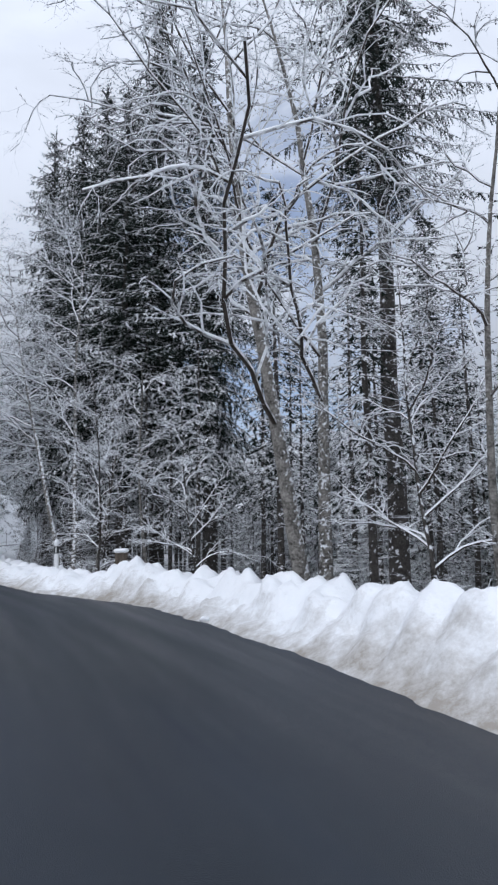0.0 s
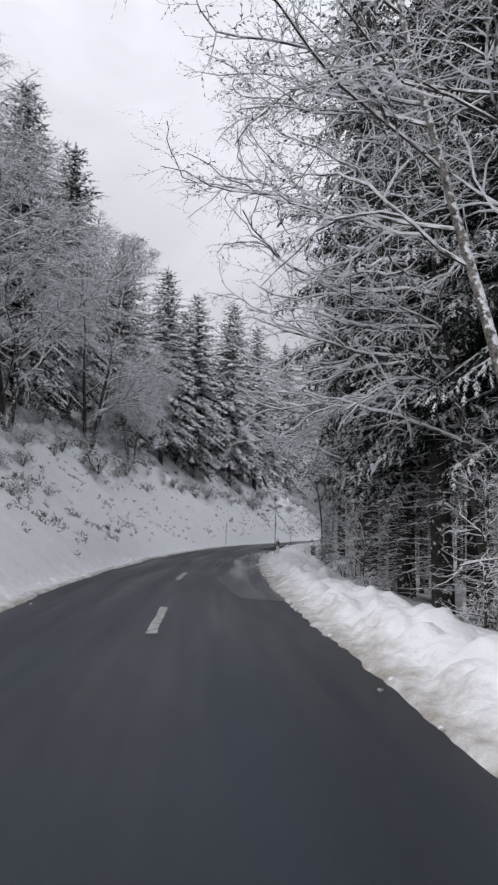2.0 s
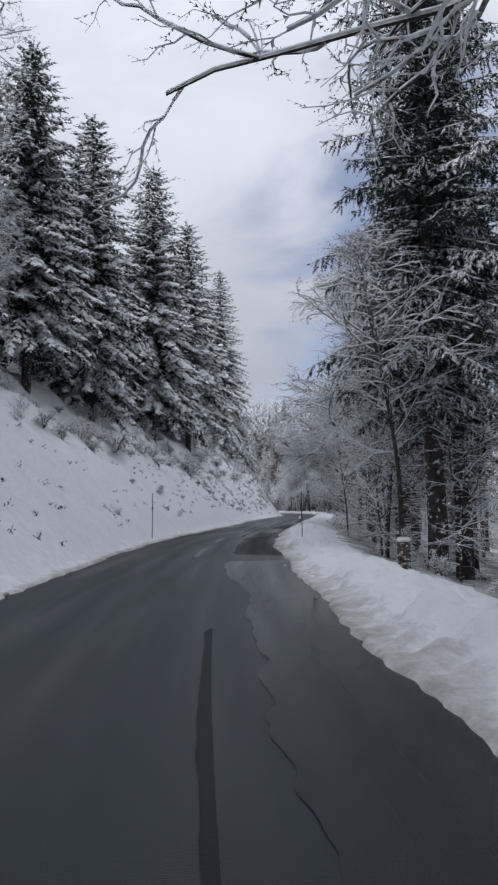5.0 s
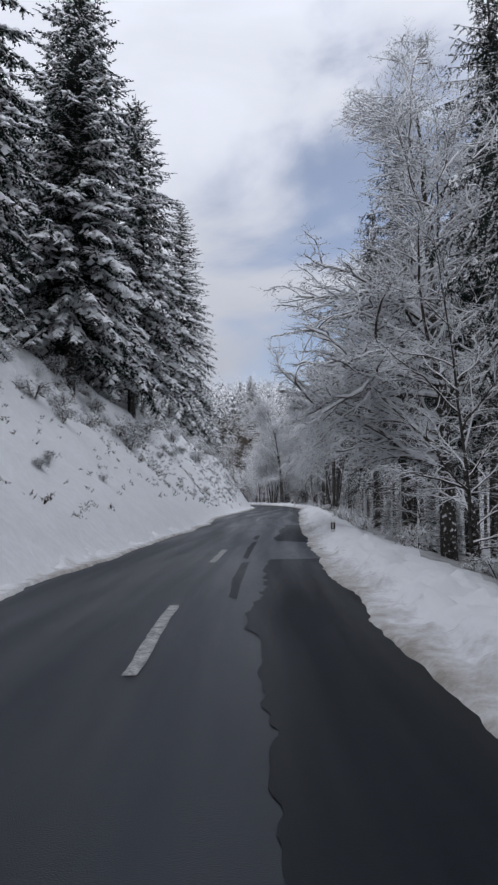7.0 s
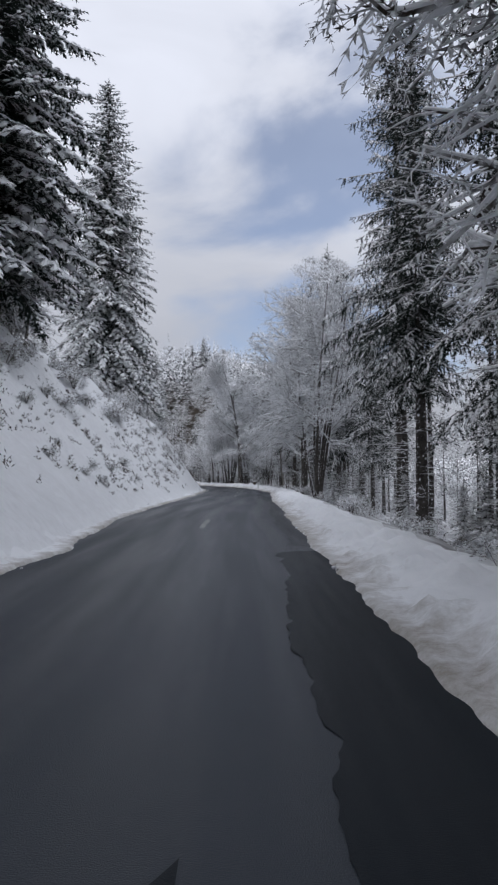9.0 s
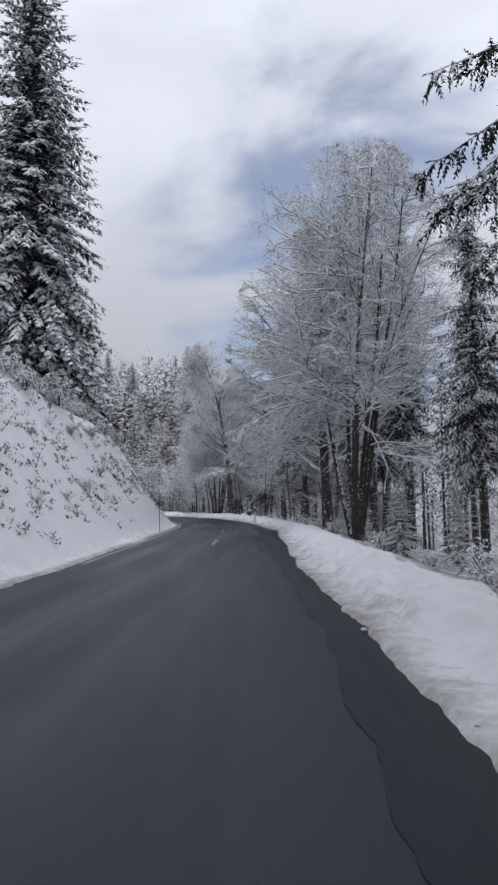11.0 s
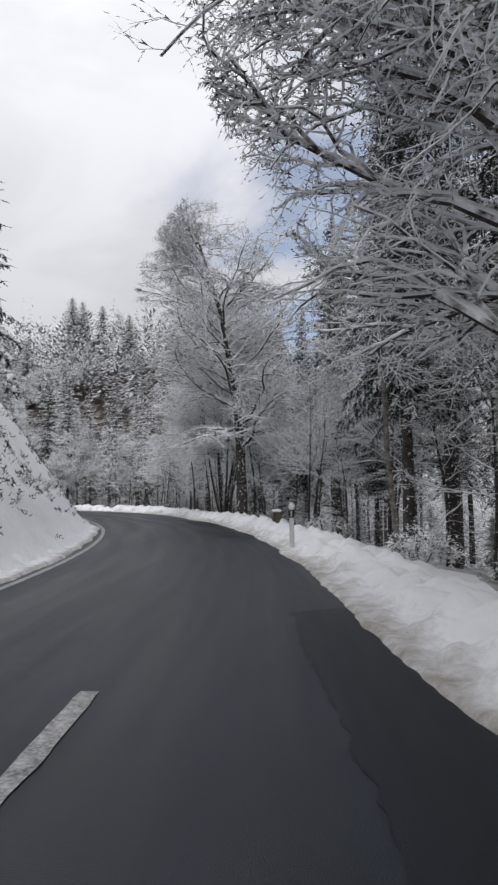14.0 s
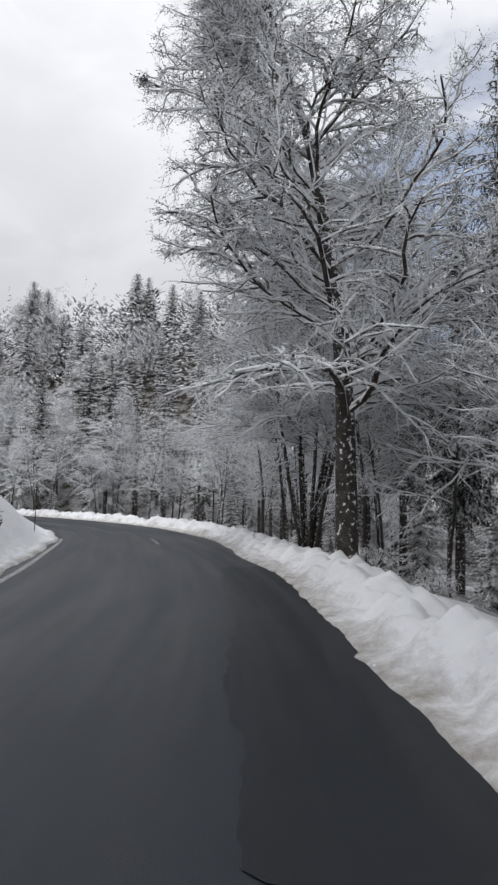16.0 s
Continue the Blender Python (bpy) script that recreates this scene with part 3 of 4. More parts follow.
def blades(rows):
    """Ridged leaf-like sprays: rows of base (3), tip (3), side (3), up (3), width, ridge."""
    a = np.asarray(rows, float)
    p, t, sd, up, w, h = a[:, :3], a[:, 3:6], a[:, 6:9], a[:, 9:12], a[:, 12:13], a[:, 13:14]
    m = p * 0.55 + t * 0.45
    verts = np.stack([p, m - sd * w - up * h, t, m + sd * w - up * h, m + up * h], 1).reshape(-1, 3)
    base = (np.arange(len(a)) * 5)[:, None, None]
    tri = np.array([[0, 4, 1], [1, 4, 2], [2, 4, 3], [3, 4, 0]])[None]
    return verts, (base + tri).reshape(-1, 3)


def combs(rng, rows, teeth=3, stout=0.6):
    """Toothed sprays: a thin axis with side shoots; rows as for blades."""
    a = np.asarray(rows, float)
    p, t, sd, up, w, h = a[:, :3], a[:, 3:6], a[:, 6:9], a[:, 9:12], a[:, 12:13], a[:, 13:14]
    ax, n = t - p, len(a)
    verts = [p - sd * w * 0.13, p + sd * w * 0.13, t]
    for i in range(teeth):
        for sg in (-1, 1):
            f0 = (i + rng.uniform(0.05, 0.45, (n, 1))) / teeth
            f1 = f0 + stout / teeth
            reach = w * (1.15 - 0.75 * f0) * rng.uniform(0.7, 1.3, (n, 1))
            tip = p + ax * (f1 + 0.25 / teeth) + sd * sg * reach + up * h * rng.uniform(-1.2, 0.6, (n, 1))
            verts += [p + ax * f0, p + ax * np.minimum(f1, 1), tip]
    v = np.stack(verts, 1).reshape(-1, 3)
    k = 3 * (1 + 2 * teeth)
    tri = np.arange(k).reshape(-1, 3)
    return v, (np.arange(n)[:, None, None] * k + tri[None]).reshape(-1, 3)


def sprigs(rng, rows):
    """Twiglets as thin ridged slivers."""
    a = np.asarray(rows, float)
    d = a[:, 3:6] - a[:, :3]
    side = np.cross(d, (0, 0, 1.0))
    side /= np.linalg.norm(side, axis=1)[:, None] + 1e-9
    up = np.cross(side, d)
    up /= np.linalg.norm(up, axis=1)[:, None] + 1e-9
    w = a[:, 6:7] * rng.uniform(3.0, 6.0, (len(a), 1))
    return np.concatenate([a[:, :6], side, up, w, w * 0.7], 1)


def bare_tree(name, label, seed, height, spread, stems=1, first=0.3, bark=None, lean=(0, 0), kids=(9, 6, 5, 4), radius=None, fan=False, rise=0.5, toward=(0, 0), category="tree", tilt=(0.06, 0.2), steps=(12, 9, 6, 4, 1), thick=1.0, droop=1.0, spur=0.32, snow=1.0, crook=1.0, sides=4, dome=None, boughs=None):
    rng = np.random.RandomState(seed)
    lv = bare_segments(rng, height, spread, stems, first, lean, kids, radius or height * 0.012, fan, rise, toward, tilt, steps, thick, droop, spur, crook, dome, boughs)
    ob = tagged(new(name), label, category)
    part("trunk", joined([stem_skin(lv[0], 10 if height > 8 else 6)], "trunk", bark or BARK, True), ob)
    limbs, twigs = tubes(lv[1], 6 if height > 8 else 4), [tubes(lv[2], sides), tubes(lv[3], sides), combs(rng, sprigs(rng, lv[4]), 3, 0.45)]
    tagged(part("crown", two_tone([limbs, *twigs], "crown", [LIMB, BRANCH, TWIG, TWIG], False), ob, "fine bare twigs coated in white snow"), kind="stuff")
    tagged(part("snow_load", joined([tubes(ridge(lv[1] + lv[2], snow), 3)], "snow_load", SNOW, True), ob, "white ridges of snow along the branches"), kind="stuff")
    return ob


def spruce(name, label, seed, height, radius, base=0.12, gap=0.42, per=6, twig=0.2, droop=0.35, dead=0, trunk_r=None, bark=None, load=0.5, wide=1.0, pad=1.0, slack=1.0, tlen=1.0, sag=0.12, shag=0.15, fine=0.0, teeth=4):
    """A conifer: tapered trunk, whorls of drooping branches with needle sprays, pads of snow; dead: bare lower sticks."""
    rng = np.random.RandomState(seed)
    ob = tagged(new(name), label, "tree")
    tr = trunk_r or height * 0.0125
    zs = np.linspace(-0.6, height, 12)
    off = np.cumsum(rng.normal(0, 0.03, (12, 2)), axis=0) - 0.0
    trunk = [(off[i, 0], off[i, 1], zs[i], off[i + 1, 0], off[i + 1, 1], zs[i + 1], tr * (1 - 0.94 * i / 11), tr * (1 - 0.94 * (i + 1) / 11)) for i in range(11)]
    sticks, spray, pads = [], [], []
    z = height * base
    while z < height * 0.985:
        f = (z - height * base) / (height * (1 - base))
        ox, oy = np.interp(z, zs, off[:, 0]), np.interp(z, zs, off[:, 1])
        reach = radius * (1 - f) ** 0.8 * (0.7 + 0.3 * min(1, f / 0.12)) + 0.15
        n = max(4, int(per * (1 - 0.3 * f)))
        a0 = rng.uniform(0, 6.28)
        for j in range(n):
            az = a0 + j * 6.283 / n + rng.normal(0, 0.25)
            ln = reach * rng.uniform(1 - 2 * shag, 1 + shag)
            out = np.array([math.cos(az), math.sin(az), 0.0])
            side = np.array([-out[1], out[0], 0.0])
            dip = droop * (1 - f) + rng.normal(0, 0.08) - 0.3 * f
            pos = np.array([ox, oy, z + rng.uniform(-0.15, 0.15)])
            steps = max(3, int(ln / 0.55))
            d = out * math.cos(dip) - np.array([0, 0, math.sin(dip) * 0.7])
            heavy = rng.uniform(0, 1) < load
            for i in range(steps):
                nxt = pos + d * ln / steps
                sticks.append((*pos, *nxt, 0.028 * (1 - i / steps) + 0.008, 0.028 * (1 - (i + 1) / steps) + 0.006))
                g = (i + 1) / steps
                laden = g > 0.35 and rng.uniform(0, 1) < (0.9 if heavy else 0.18 * load)
                m = max(1, int(ln / steps / twig))
                for k in range(m):
                    at = pos + (nxt - pos) * (k + rng.uniform(0, 1)) / m
                    for sg in (-1, 1):
                        tl = (0.24 + 0.30 * ln * (1.05 - 0.8 * g) * min(1, 3 * g + 0.25)) * rng.uniform(0.6, 1.2) * tlen
                        td = d * rng.uniform(0.35, 0.9) + side * sg * rng.uniform(0.45, 1.0) - np.array([0, 0, rng.uniform(0.1, 0.8) * slack])
                        td = unit(td)
                        sd = unit(np.array([td[1], -td[0], 0.0]))
                        upv = np.array([sd[1] * td[2], -sd[0] * td[2], sd[0] * td[1] - sd[1] * td[0]]) + rng.normal(0, 0.3, 3)
                        cut = max(1, round(tl / fine)) if fine else 1
                        for c in range(cut):
                            b0, bl, bd = at + td * tl * c / cut, tl / cut * (1.35 if cut > 1 else 1), td
                            if cut > 1:
                                bd = unit(td + rng.normal(0, 0.35, 3) - np.array([0, 0, 0.25 * c]))
                            bw = (rng.uniform(0.04, 0.08) + 0.035 * bl) * wide
                            spray.append((*b0, *(b0 + bd * bl), *sd, *upv, bw, rng.uniform(0.02, 0.05) * min(1, wide)))
                            if laden and rng.uniform(0, 1) < 0.85:
                                a, e = b0 + bd * bl * rng.uniform(-0.1, 0.25), b0 + bd * bl * rng.uniform(0.75, 1.0)
                                a[2], e[2] = a[2] + 0.035 * pad, e[2] + 0.035 * pad
                                pads.append((*a, *e, *sd, 0, 0, 1.0, bw * rng.uniform(0.8, 1.25) * (0.6 + 0.4 * pad), 0.03 * pad))
                pos = nxt
                d = unit(d + np.array([0, 0, -sag + (sag + 0.1) * g]))
            sd = np.cross(d, (0, 0, 1.0))
            spray.append((*pos, *(pos + d * (fine or 0.35)), *sd, 0, 0, 1.0, 0.07 * wide, 0.03))
        z += gap * rng.uniform(0.75, 1.2) * (1 - 0.45 * f)
    for k in range(14):
        az, zz = rng.uniform(0, 6.28), height - rng.uniform(0.1, 0.9)
        spray.append((off[-1, 0], off[-1, 1], zz, off[-1, 0] + 0.25 * math.cos(az), off[-1, 1] + 0.25 * math.sin(az), zz + 0.1, -math.sin(az), math.cos(az), 0, 0, 0, 1, 0.04, 0.02))
    spray.append((off[-1, 0], off[-1, 1], height - 0.5, off[-1, 0], off[-1, 1], height + 0.3, 1, 0, 0, 0, 1, 0, 0.05, 0.03))
    for j in range(dead):
        zz = rng.uniform(0.04, max(base, 0.12) + 0.1) * height
        az, ln = rng.uniform(0, 6.28), rng.uniform(0.5, 1.0) * radius * 0.75
        pos, d = np.array([0, 0, zz]), np.array([math.cos(az), math.sin(az), rng.uniform(-0.3, 0.12)])
        for i in range(4):
            nxt = pos + d * ln / 4
            sticks.append((*pos, *nxt, 0.015 - 0.003 * i, 0.012 - 0.003 * i))
            if i:
                for sg in (-1, 1):
                    e = nxt + (d * 0.5 + sg * np.array([-d[1], d[0], 0]) + rng.normal(0, 0.15, 3)) * ln * 0.16
                    sticks.append((*nxt, *e, 0.008, 0.004))
            pos, d = nxt, d + rng.normal(0, 0.1, 3) - np.array([0, 0, 0.06])
    part("trunk", joined([stem_skin(trunk, 10)], "trunk", bark or BARK, True), ob)
    tagged(part("crown", two_tone([combs(rng, spray, teeth, 0.9), tubes(sticks, 3)], "crown", [NEEDLES, DEADWOOD], False), ob, "dark green needle sprays dusted with snow"), kind="stuff")
    if pads:
        tagged(part("snow_load", joined([blades(pads) if fine > 0.4 else combs(rng, pads, 3, 1.0)], "snow_load", SNOW), ob, "white pads of snow on the branches"), kind="stuff")
    return ob


def stand(x, y, turn=0.0, size=1.0, sink=0.15, tall=1.0):
    return Matrix.Translation((x, y, float(height_at(x, y)[0]) - sink)) @ Matrix.Rotation(turn, 4, "Z") @ Matrix.Diagonal((size, size, size * tall, 1))


def place(ob, m):
    ob.matrix_basis = m
    return ob


rnd = random.Random(5)
used = set()


def put(ob, x, y, size=1.0, turn=None, tall=1.0, sink=0.15):
    """Stands the thing itself at x, y the first time, and copies of it from then on."""
    m = stand(x, y, rnd.uniform(0, 6.28) if turn is None else turn, size, sink, tall)
    if ob.name in used:
        return copy_thing(ob, m)
    used.add(ob.name)
    return place(ob, m)


FIR_LABEL = "tall dark green spruce with snow-laden drooping branches"
BEECH_LABEL = "leafless beech tree with snow on every twig"
BIRCH_LABEL = "slender birch with a pale snow-plastered trunk"

# Firs that stand on the bank above the road.
bank_firs = [spruce("spruce_tree", FIR_LABEL, 40 + i, 22, 5.6, b, gap=0.52, per=9, twig=0.19, droop=dr, load=0.8, wide=1.65, pad=2.1, tlen=0.8, dead=12, sag=0.2, fine=0.5, teeth=3) for i, (b, dr) in enumerate([(0.15, 0.5), (0.12, 0.58)])]
for s, d, top in ((52, -12.3, 27.6), (62.5, -13.7, 30.6), (70.5, -12.5, 27.0), (77.5, -11.0, 27.5), (84.1, -10.0, 29.5), (91, -13.5, 29), (97.7, -9.7, 31.3), (88.5, -13.0, 27), (102.5, -12.0, 28.5), (106.5, -14.0, 30), (111.0, -9.9, 32.5), (122, -14, 28)):
    x, y = map(float, beside(s, d))
    put(bank_firs[rnd.randrange(2)], x, y, (top - float(height_at(x, y)[0])) / 22)
tall_fir = spruce("spruce_tree", "very tall dark fir with snow pads on its branches", 44, 32, 7.6, 0.06, gap=0.62, per=10, twig=0.22, droop=0.55, load=0.8, wide=1.7, pad=2.0, tlen=0.75, dead=12, sag=0.2, fine=0.45, teeth=3)
x, y = map(float, beside(144.5, -12.1))
put(tall_fir, x, y, (39.0 - float(height_at(x, y)[0])) / 32)
x, y = -56.2, 150.9
put(bank_firs[0], x, y, (26.0 - float(height_at(x, y)[0])) / 22)
for s in np.arange(34, 128, 6.5):
    for d in (-18.5, -25):
        x, y = map(float, beside(s + rnd.uniform(-2, 2), d + rnd.uniform(-1.5, 1.5)))
        put(bank_firs[rnd.randrange(2)], x, y, rnd.uniform(0.7, 0.95))

# Leafless trees on the bank.
bank_beech = bare_tree("beech_tree", BEECH_LABEL, 61, 15, 7.5, 3, 0.15, kids=(14, 11, 8, 5), radius=0.15, rise=0.25, tilt=(0.1, 0.3), toward=(0.3, 0.0), droop=2.0, thick=1.1, spur=0.36, dome=(6.0, 8.0, 7.2))
for s, d, size in ((58.3, -9.5, 1.05), (46, -9.0, 0.95), (38, -11.0, 1.0), (67, -9.5, 0.6), (118, -11.0, 0.6), (30, -12.0, 1.0)):
    x, y = map(float, beside(s, d))
    put(bank_beech, x, y, size, tall=0.95)

# Dark spruces along the outer edge, fine ones near the road.
edge_firs = [spruce("spruce_tree", FIR_LABEL, 50 + i, 18, 2.7, b, gap=0.42, per=8, twig=0.095, droop=dr, load=0.4, wide=0.68, pad=0.6, slack=2.2, tlen=0.75, dead=60, sag=0.16, shag=0.3, fine=0.17) for i, (b, dr) in enumerate([(0.22, 0.6), (0.3, 0.7)])]
for x, y, size in ((-10.0, 37.6, 1.2), (-6.2, 37.0, 1.3), (-4.9, 30.6, 1.2), (-12.3, 41.8, 1.3), (-29.0, 137.8, 1.0), (-33.6, 144.2, 0.8), (-0.8, 30.5, 1.35), (-3.6, 33.0, 1.45), (-6.6, 33.5, 1.3), (-8.6, 35.4, 1.3), (-10.2, 39.6, 1.05), (-8.0, 40.5, 1.4), (-11.6, 43.9, 0.95), (-11.5, 51.0, 0.95), (-18.2, 58.8, 1.12),
                   (-19.8, 86.0, 1.15), (-23.6, 91.6, 1.1), (-22.0, 97.0, 0.9), (-25.4, 101.0, 0.85), (-26.6, 116.7, 0.55), (-25.5, 107.9, 1.1), (-25.6, 123.5, 0.5), (-27.0, 135.0, 0.85), (-30.0, 141.5, 1.1), (-32.0, 147.0, 1.05),
                   (-34.0, 151.5, 0.95), (-37.0, 164.0, 0.9)):
    put(edge_firs[rnd.randrange(2)], x, y, size)

for s in (66.0, 70.5, 75.0, 79.5, 93.5, 98.0, *np.arange(141, 208, 4.4)):
    x, y = map(float, beside(s, rnd.uniform(9.2, 11.5) if s > 90 else rnd.uniform(8.0, 9.5)))
    put(edge_firs[rnd.randrange(2)], x, y, rnd.uniform(0.45, 0.75) if s > 90 else rnd.uniform(0.9, 1.15))

place(spruce("spruce_tree", "tall old spruce with a bare dark trunk and a high crown", 57, 26, 3.4, 0.48, gap=0.5, per=6, twig=0.1, droop=0.6, load=0.5, wide=0.7, pad=0.8, slack=1.6, tlen=0.6, dead=90, trunk_r=0.3, shag=0.25, fine=0.25), stand(5.3, 16.5))

# Young snow-laden spruces.
young = spruce("young_spruce", "small young spruce bowed under thick snow", 58, 5.5, 1.5, 0.04, gap=0.26, per=7, twig=0.09, droop=0.75, load=0.9, wide=1.0, pad=0.8, tlen=0.7, fine=0.3)
for s in np.arange(92, 214, 3.8):
    x, y = map(float, beside(s + rnd.uniform(-1, 1), rnd.uniform(8.5 if 136 < s < 152 else 6.0, 12.0)))
    put(young, x, y, rnd.uniform(0.5, 1.4))
for x, y, size in ((-17.4, 64.2, 1.7), (-16.3, 49.0, 1.0), (-18.9, 57.5, 0.45), (-30.2, 129.3, 1.35), (-29.0, 118.0, 0.9), (-18.8, 54.8, 0.4), (-32.0, 134.0, 0.7), (-24.5, 97.0, 0.8), (-31.0, 138.0, 0.9)):
    put(young, x, y, size)

# Leafless trees along the outer edge.
place(bare_tree("beech_tree", "twin-stemmed leafless beech with mossy grey bark and snow", 62, 16, 7.5, 2, 0.3, PALE_BARK, (-0.05, 0.0), (11, 8, 7, 4), 0.19, rise=0.4, toward=(-0.4, -0.2), droop=1.5), stand(2.9, 13.8))
birch = bare_tree("birch_tree", BIRCH_LABEL, 63, 12, 3.2, 1, 0.4, PALE_BARK, (-0.09, 0), (9, 5, 5, 3), 0.1, rise=0.2, droop=1.3, thick=0.7, snow=0.5, spur=0.25)
place(bare_tree("birch_tree", "leaning twin-stemmed birch with a wide frosted crown", 163, 15, 5.6, 2, 0.42, PALE_BARK, (-0.13, 0.02), (11, 9, 8, 5), 0.12, rise=0.35, toward=(-1.5, 0.0), droop=1.0, snow=0.7, thick=0.9), stand(-5.3, 23.8))
for x, y, size in ((5.9, 11.0, 1.0), (-2.6, 25.0, 0.9), (-34.2, 138.6, 0.9)):
    put(birch, x, y, size, turn=0.4)
put(birch, -4.9, 25.8, 0.85, turn=2.0)
over = bare_tree("broadleaf_tree", "leafless roadside tree with knobbly snow-topped boughs", 64, 12.5, 5.0, 1, 0.45, None, (0.0, 0), (8, 8, 7, 5), 0.15, rise=0.15, toward=(-0.6, 0.0), droop=0.0, thick=1.25, spur=0.22, steps=(12, 13, 8, 4, 1), crook=1.15, boughs=(7, 3.0, 4.6, 11.0, 6.6, 0.2))
for x, y, size, turn in ((-12.9, 44.6, 1.1, 0.0), (-7.0, 31.4, 0.85, 0.0)):
    put(over, x, y, size, turn)
knobbly_beech = bare_tree("beech_tree", "old leafless beech with thick snow-topped boughs over the road", 265, 17, 6.4, 1, 0.22, None, (-0.02, 0), (30, 12, 8, 5), 0.36, rise=0.45, toward=(-0.5, -0.1), droop=0.7, thick=1.2, spur=0.26, crook=1.1, dome=(5.8, 9.0, 8.0), boughs=(10, 3.1, 3.0, 9.0, 5.2, 0.15))
put(knobbly_beech, -22.3, 81.2, 1.15, 0.0)
big_beech = bare_tree("beech_tree", BEECH_LABEL, 165, 17.5, 6.4, 1, 0.24, None, (0, 0), (54, 12, 9, 5), 0.3, rise=0.4, toward=(0.0, 0.0), droop=1.3, thick=1.1, spur=0.32, snow=1.0, dome=(5.6, 10.5, 7.4))
put(big_beech, -31.8, 132.5, 1.0, 2.6)
put(big_beech, -41.4, 156.0, 1.0, 1.2)
vase_beech = bare_tree("beech_tree", "broad multi-stemmed leafless beech white with snow", 66, 18.5, 5.2, 8, 0.3, None, (0, 0), (15, 9, 8, 5), 0.13, rise=0.6, tilt=(0.03, 0.27), droop=1.2, thick=1.1, spur=0.32, dome=(5.4, 10.0, 8.2), boughs=(24, 2.75, 5.0, 12.5, 6.0, 0.16))
put(vase_beech, -30.3, 124.8, 1.0, 0.0)
put(vase_beech, -44.0, 163.5, 0.85, 1.0)
sapling = bare_tree("sapling", "thin leafless sapling with snow along its branches", 75, 7.5, 2.6, 1, 0.12, None, (0, 0), (18, 7, 5, 3), 0.045, rise=0.1, droop=1.3, spur=0.2, thick=0.45, snow=0.4)
for s in np.arange(5, 92, 5.2):
    if 30 < s < 62 and rnd.random() < 0.65:
        continue
    x, y = map(float, beside(s + rnd.uniform(-1, 1), edge_right(s) + rnd.uniform(3.2, 5.2)))
    put(sapling, x, y, rnd.uniform(0.7, 1.25))
plain = [bare_tree("bare_tree", BEECH_LABEL, 67 + i, 12, 5.0, st, 0.36, None, (0, 0), (17, 8, 6, 5), 0.12, rise=0.3, droop=1.6, thick=1.25, spur=0.42, dome=(4.3, 7.6, 4.9), sides=3) for i, st in enumerate((1, 2))]
put(plain[0], -19.0, 57.3, 0.75)
put(plain[1], -19.8, 62.0, 0.6)
for s in np.arange(152, 205, 4.2):
    x, y = map(float, beside(s + rnd.uniform(-1.5, 1.5), rnd.uniform(5.0, 8.5)))
    put(plain[rnd.randrange(2)], x, y, rnd.uniform(0.7, 1.1))
for s in np.arange(150, 226, 4.6):
    for d in (10, 14.5, 20, -9, -15) if s > 182 else (8.0,):
        x, y = map(float, beside(s + rnd.uniform(-1.5, 1.5), d + rnd.uniform(-1.5, 1.5)))
        put(plain[rnd.randrange(2)], x, y, rnd.uniform(0.9, 1.3))

# Forest behind: slim spruces with bare lower trunks.
slim = [spruce("forest_spruce", "slim forest spruce with dead lower branches and snowy crown", 80 + i, 19, 2.3, 0.3, gap=0.75, per=5, twig=0.5, droop=0.5, dead=25, load=0.25, wide=1.6, trunk_r=0.17, teeth=2) for i in range(2)]
for s in np.arange(2, 200, 4.0):
    # Closer, extra rows for 16 < s < 108 added to block sky light inside.
    for d in (10.0, 13.5, 17.5, 22.0, 27.0) if 16 < s < 108 or s > 141 else (10.0, 13.5, 18.0, 24.0):
        if 108 < s < 141 and d > 12 or 124 < s < 141:
            continue
        x, y = map(float, beside(s + rnd.uniform(-1.8, 1.8), d + rnd.uniform(-1.4, 1.4)))
        put(slim[rnd.randrange(2)], x, y, rnd.uniform(0.75, 1.1))
deep = random.Random(8)
for s in np.arange(26, 106, 3.6):
    x, y = map(float, beside(s, 30.5 + deep.uniform(-2, 2)))
    put(bank_firs[deep.randrange(2)], x, y, deep.uniform(0.65, 0.9), deep.uniform(0, 6.28))
for i in range(46):
    x, y = rnd.uniform(6, 30), rnd.uniform(20, 62)
    put(slim[i % 2], x, y, rnd.uniform(0.8, 1.1))
for i in range(16):
    put(young, rnd.uniform(3.5, 16), rnd.uniform(17, 34), rnd.uniform(0.6, 1.5))

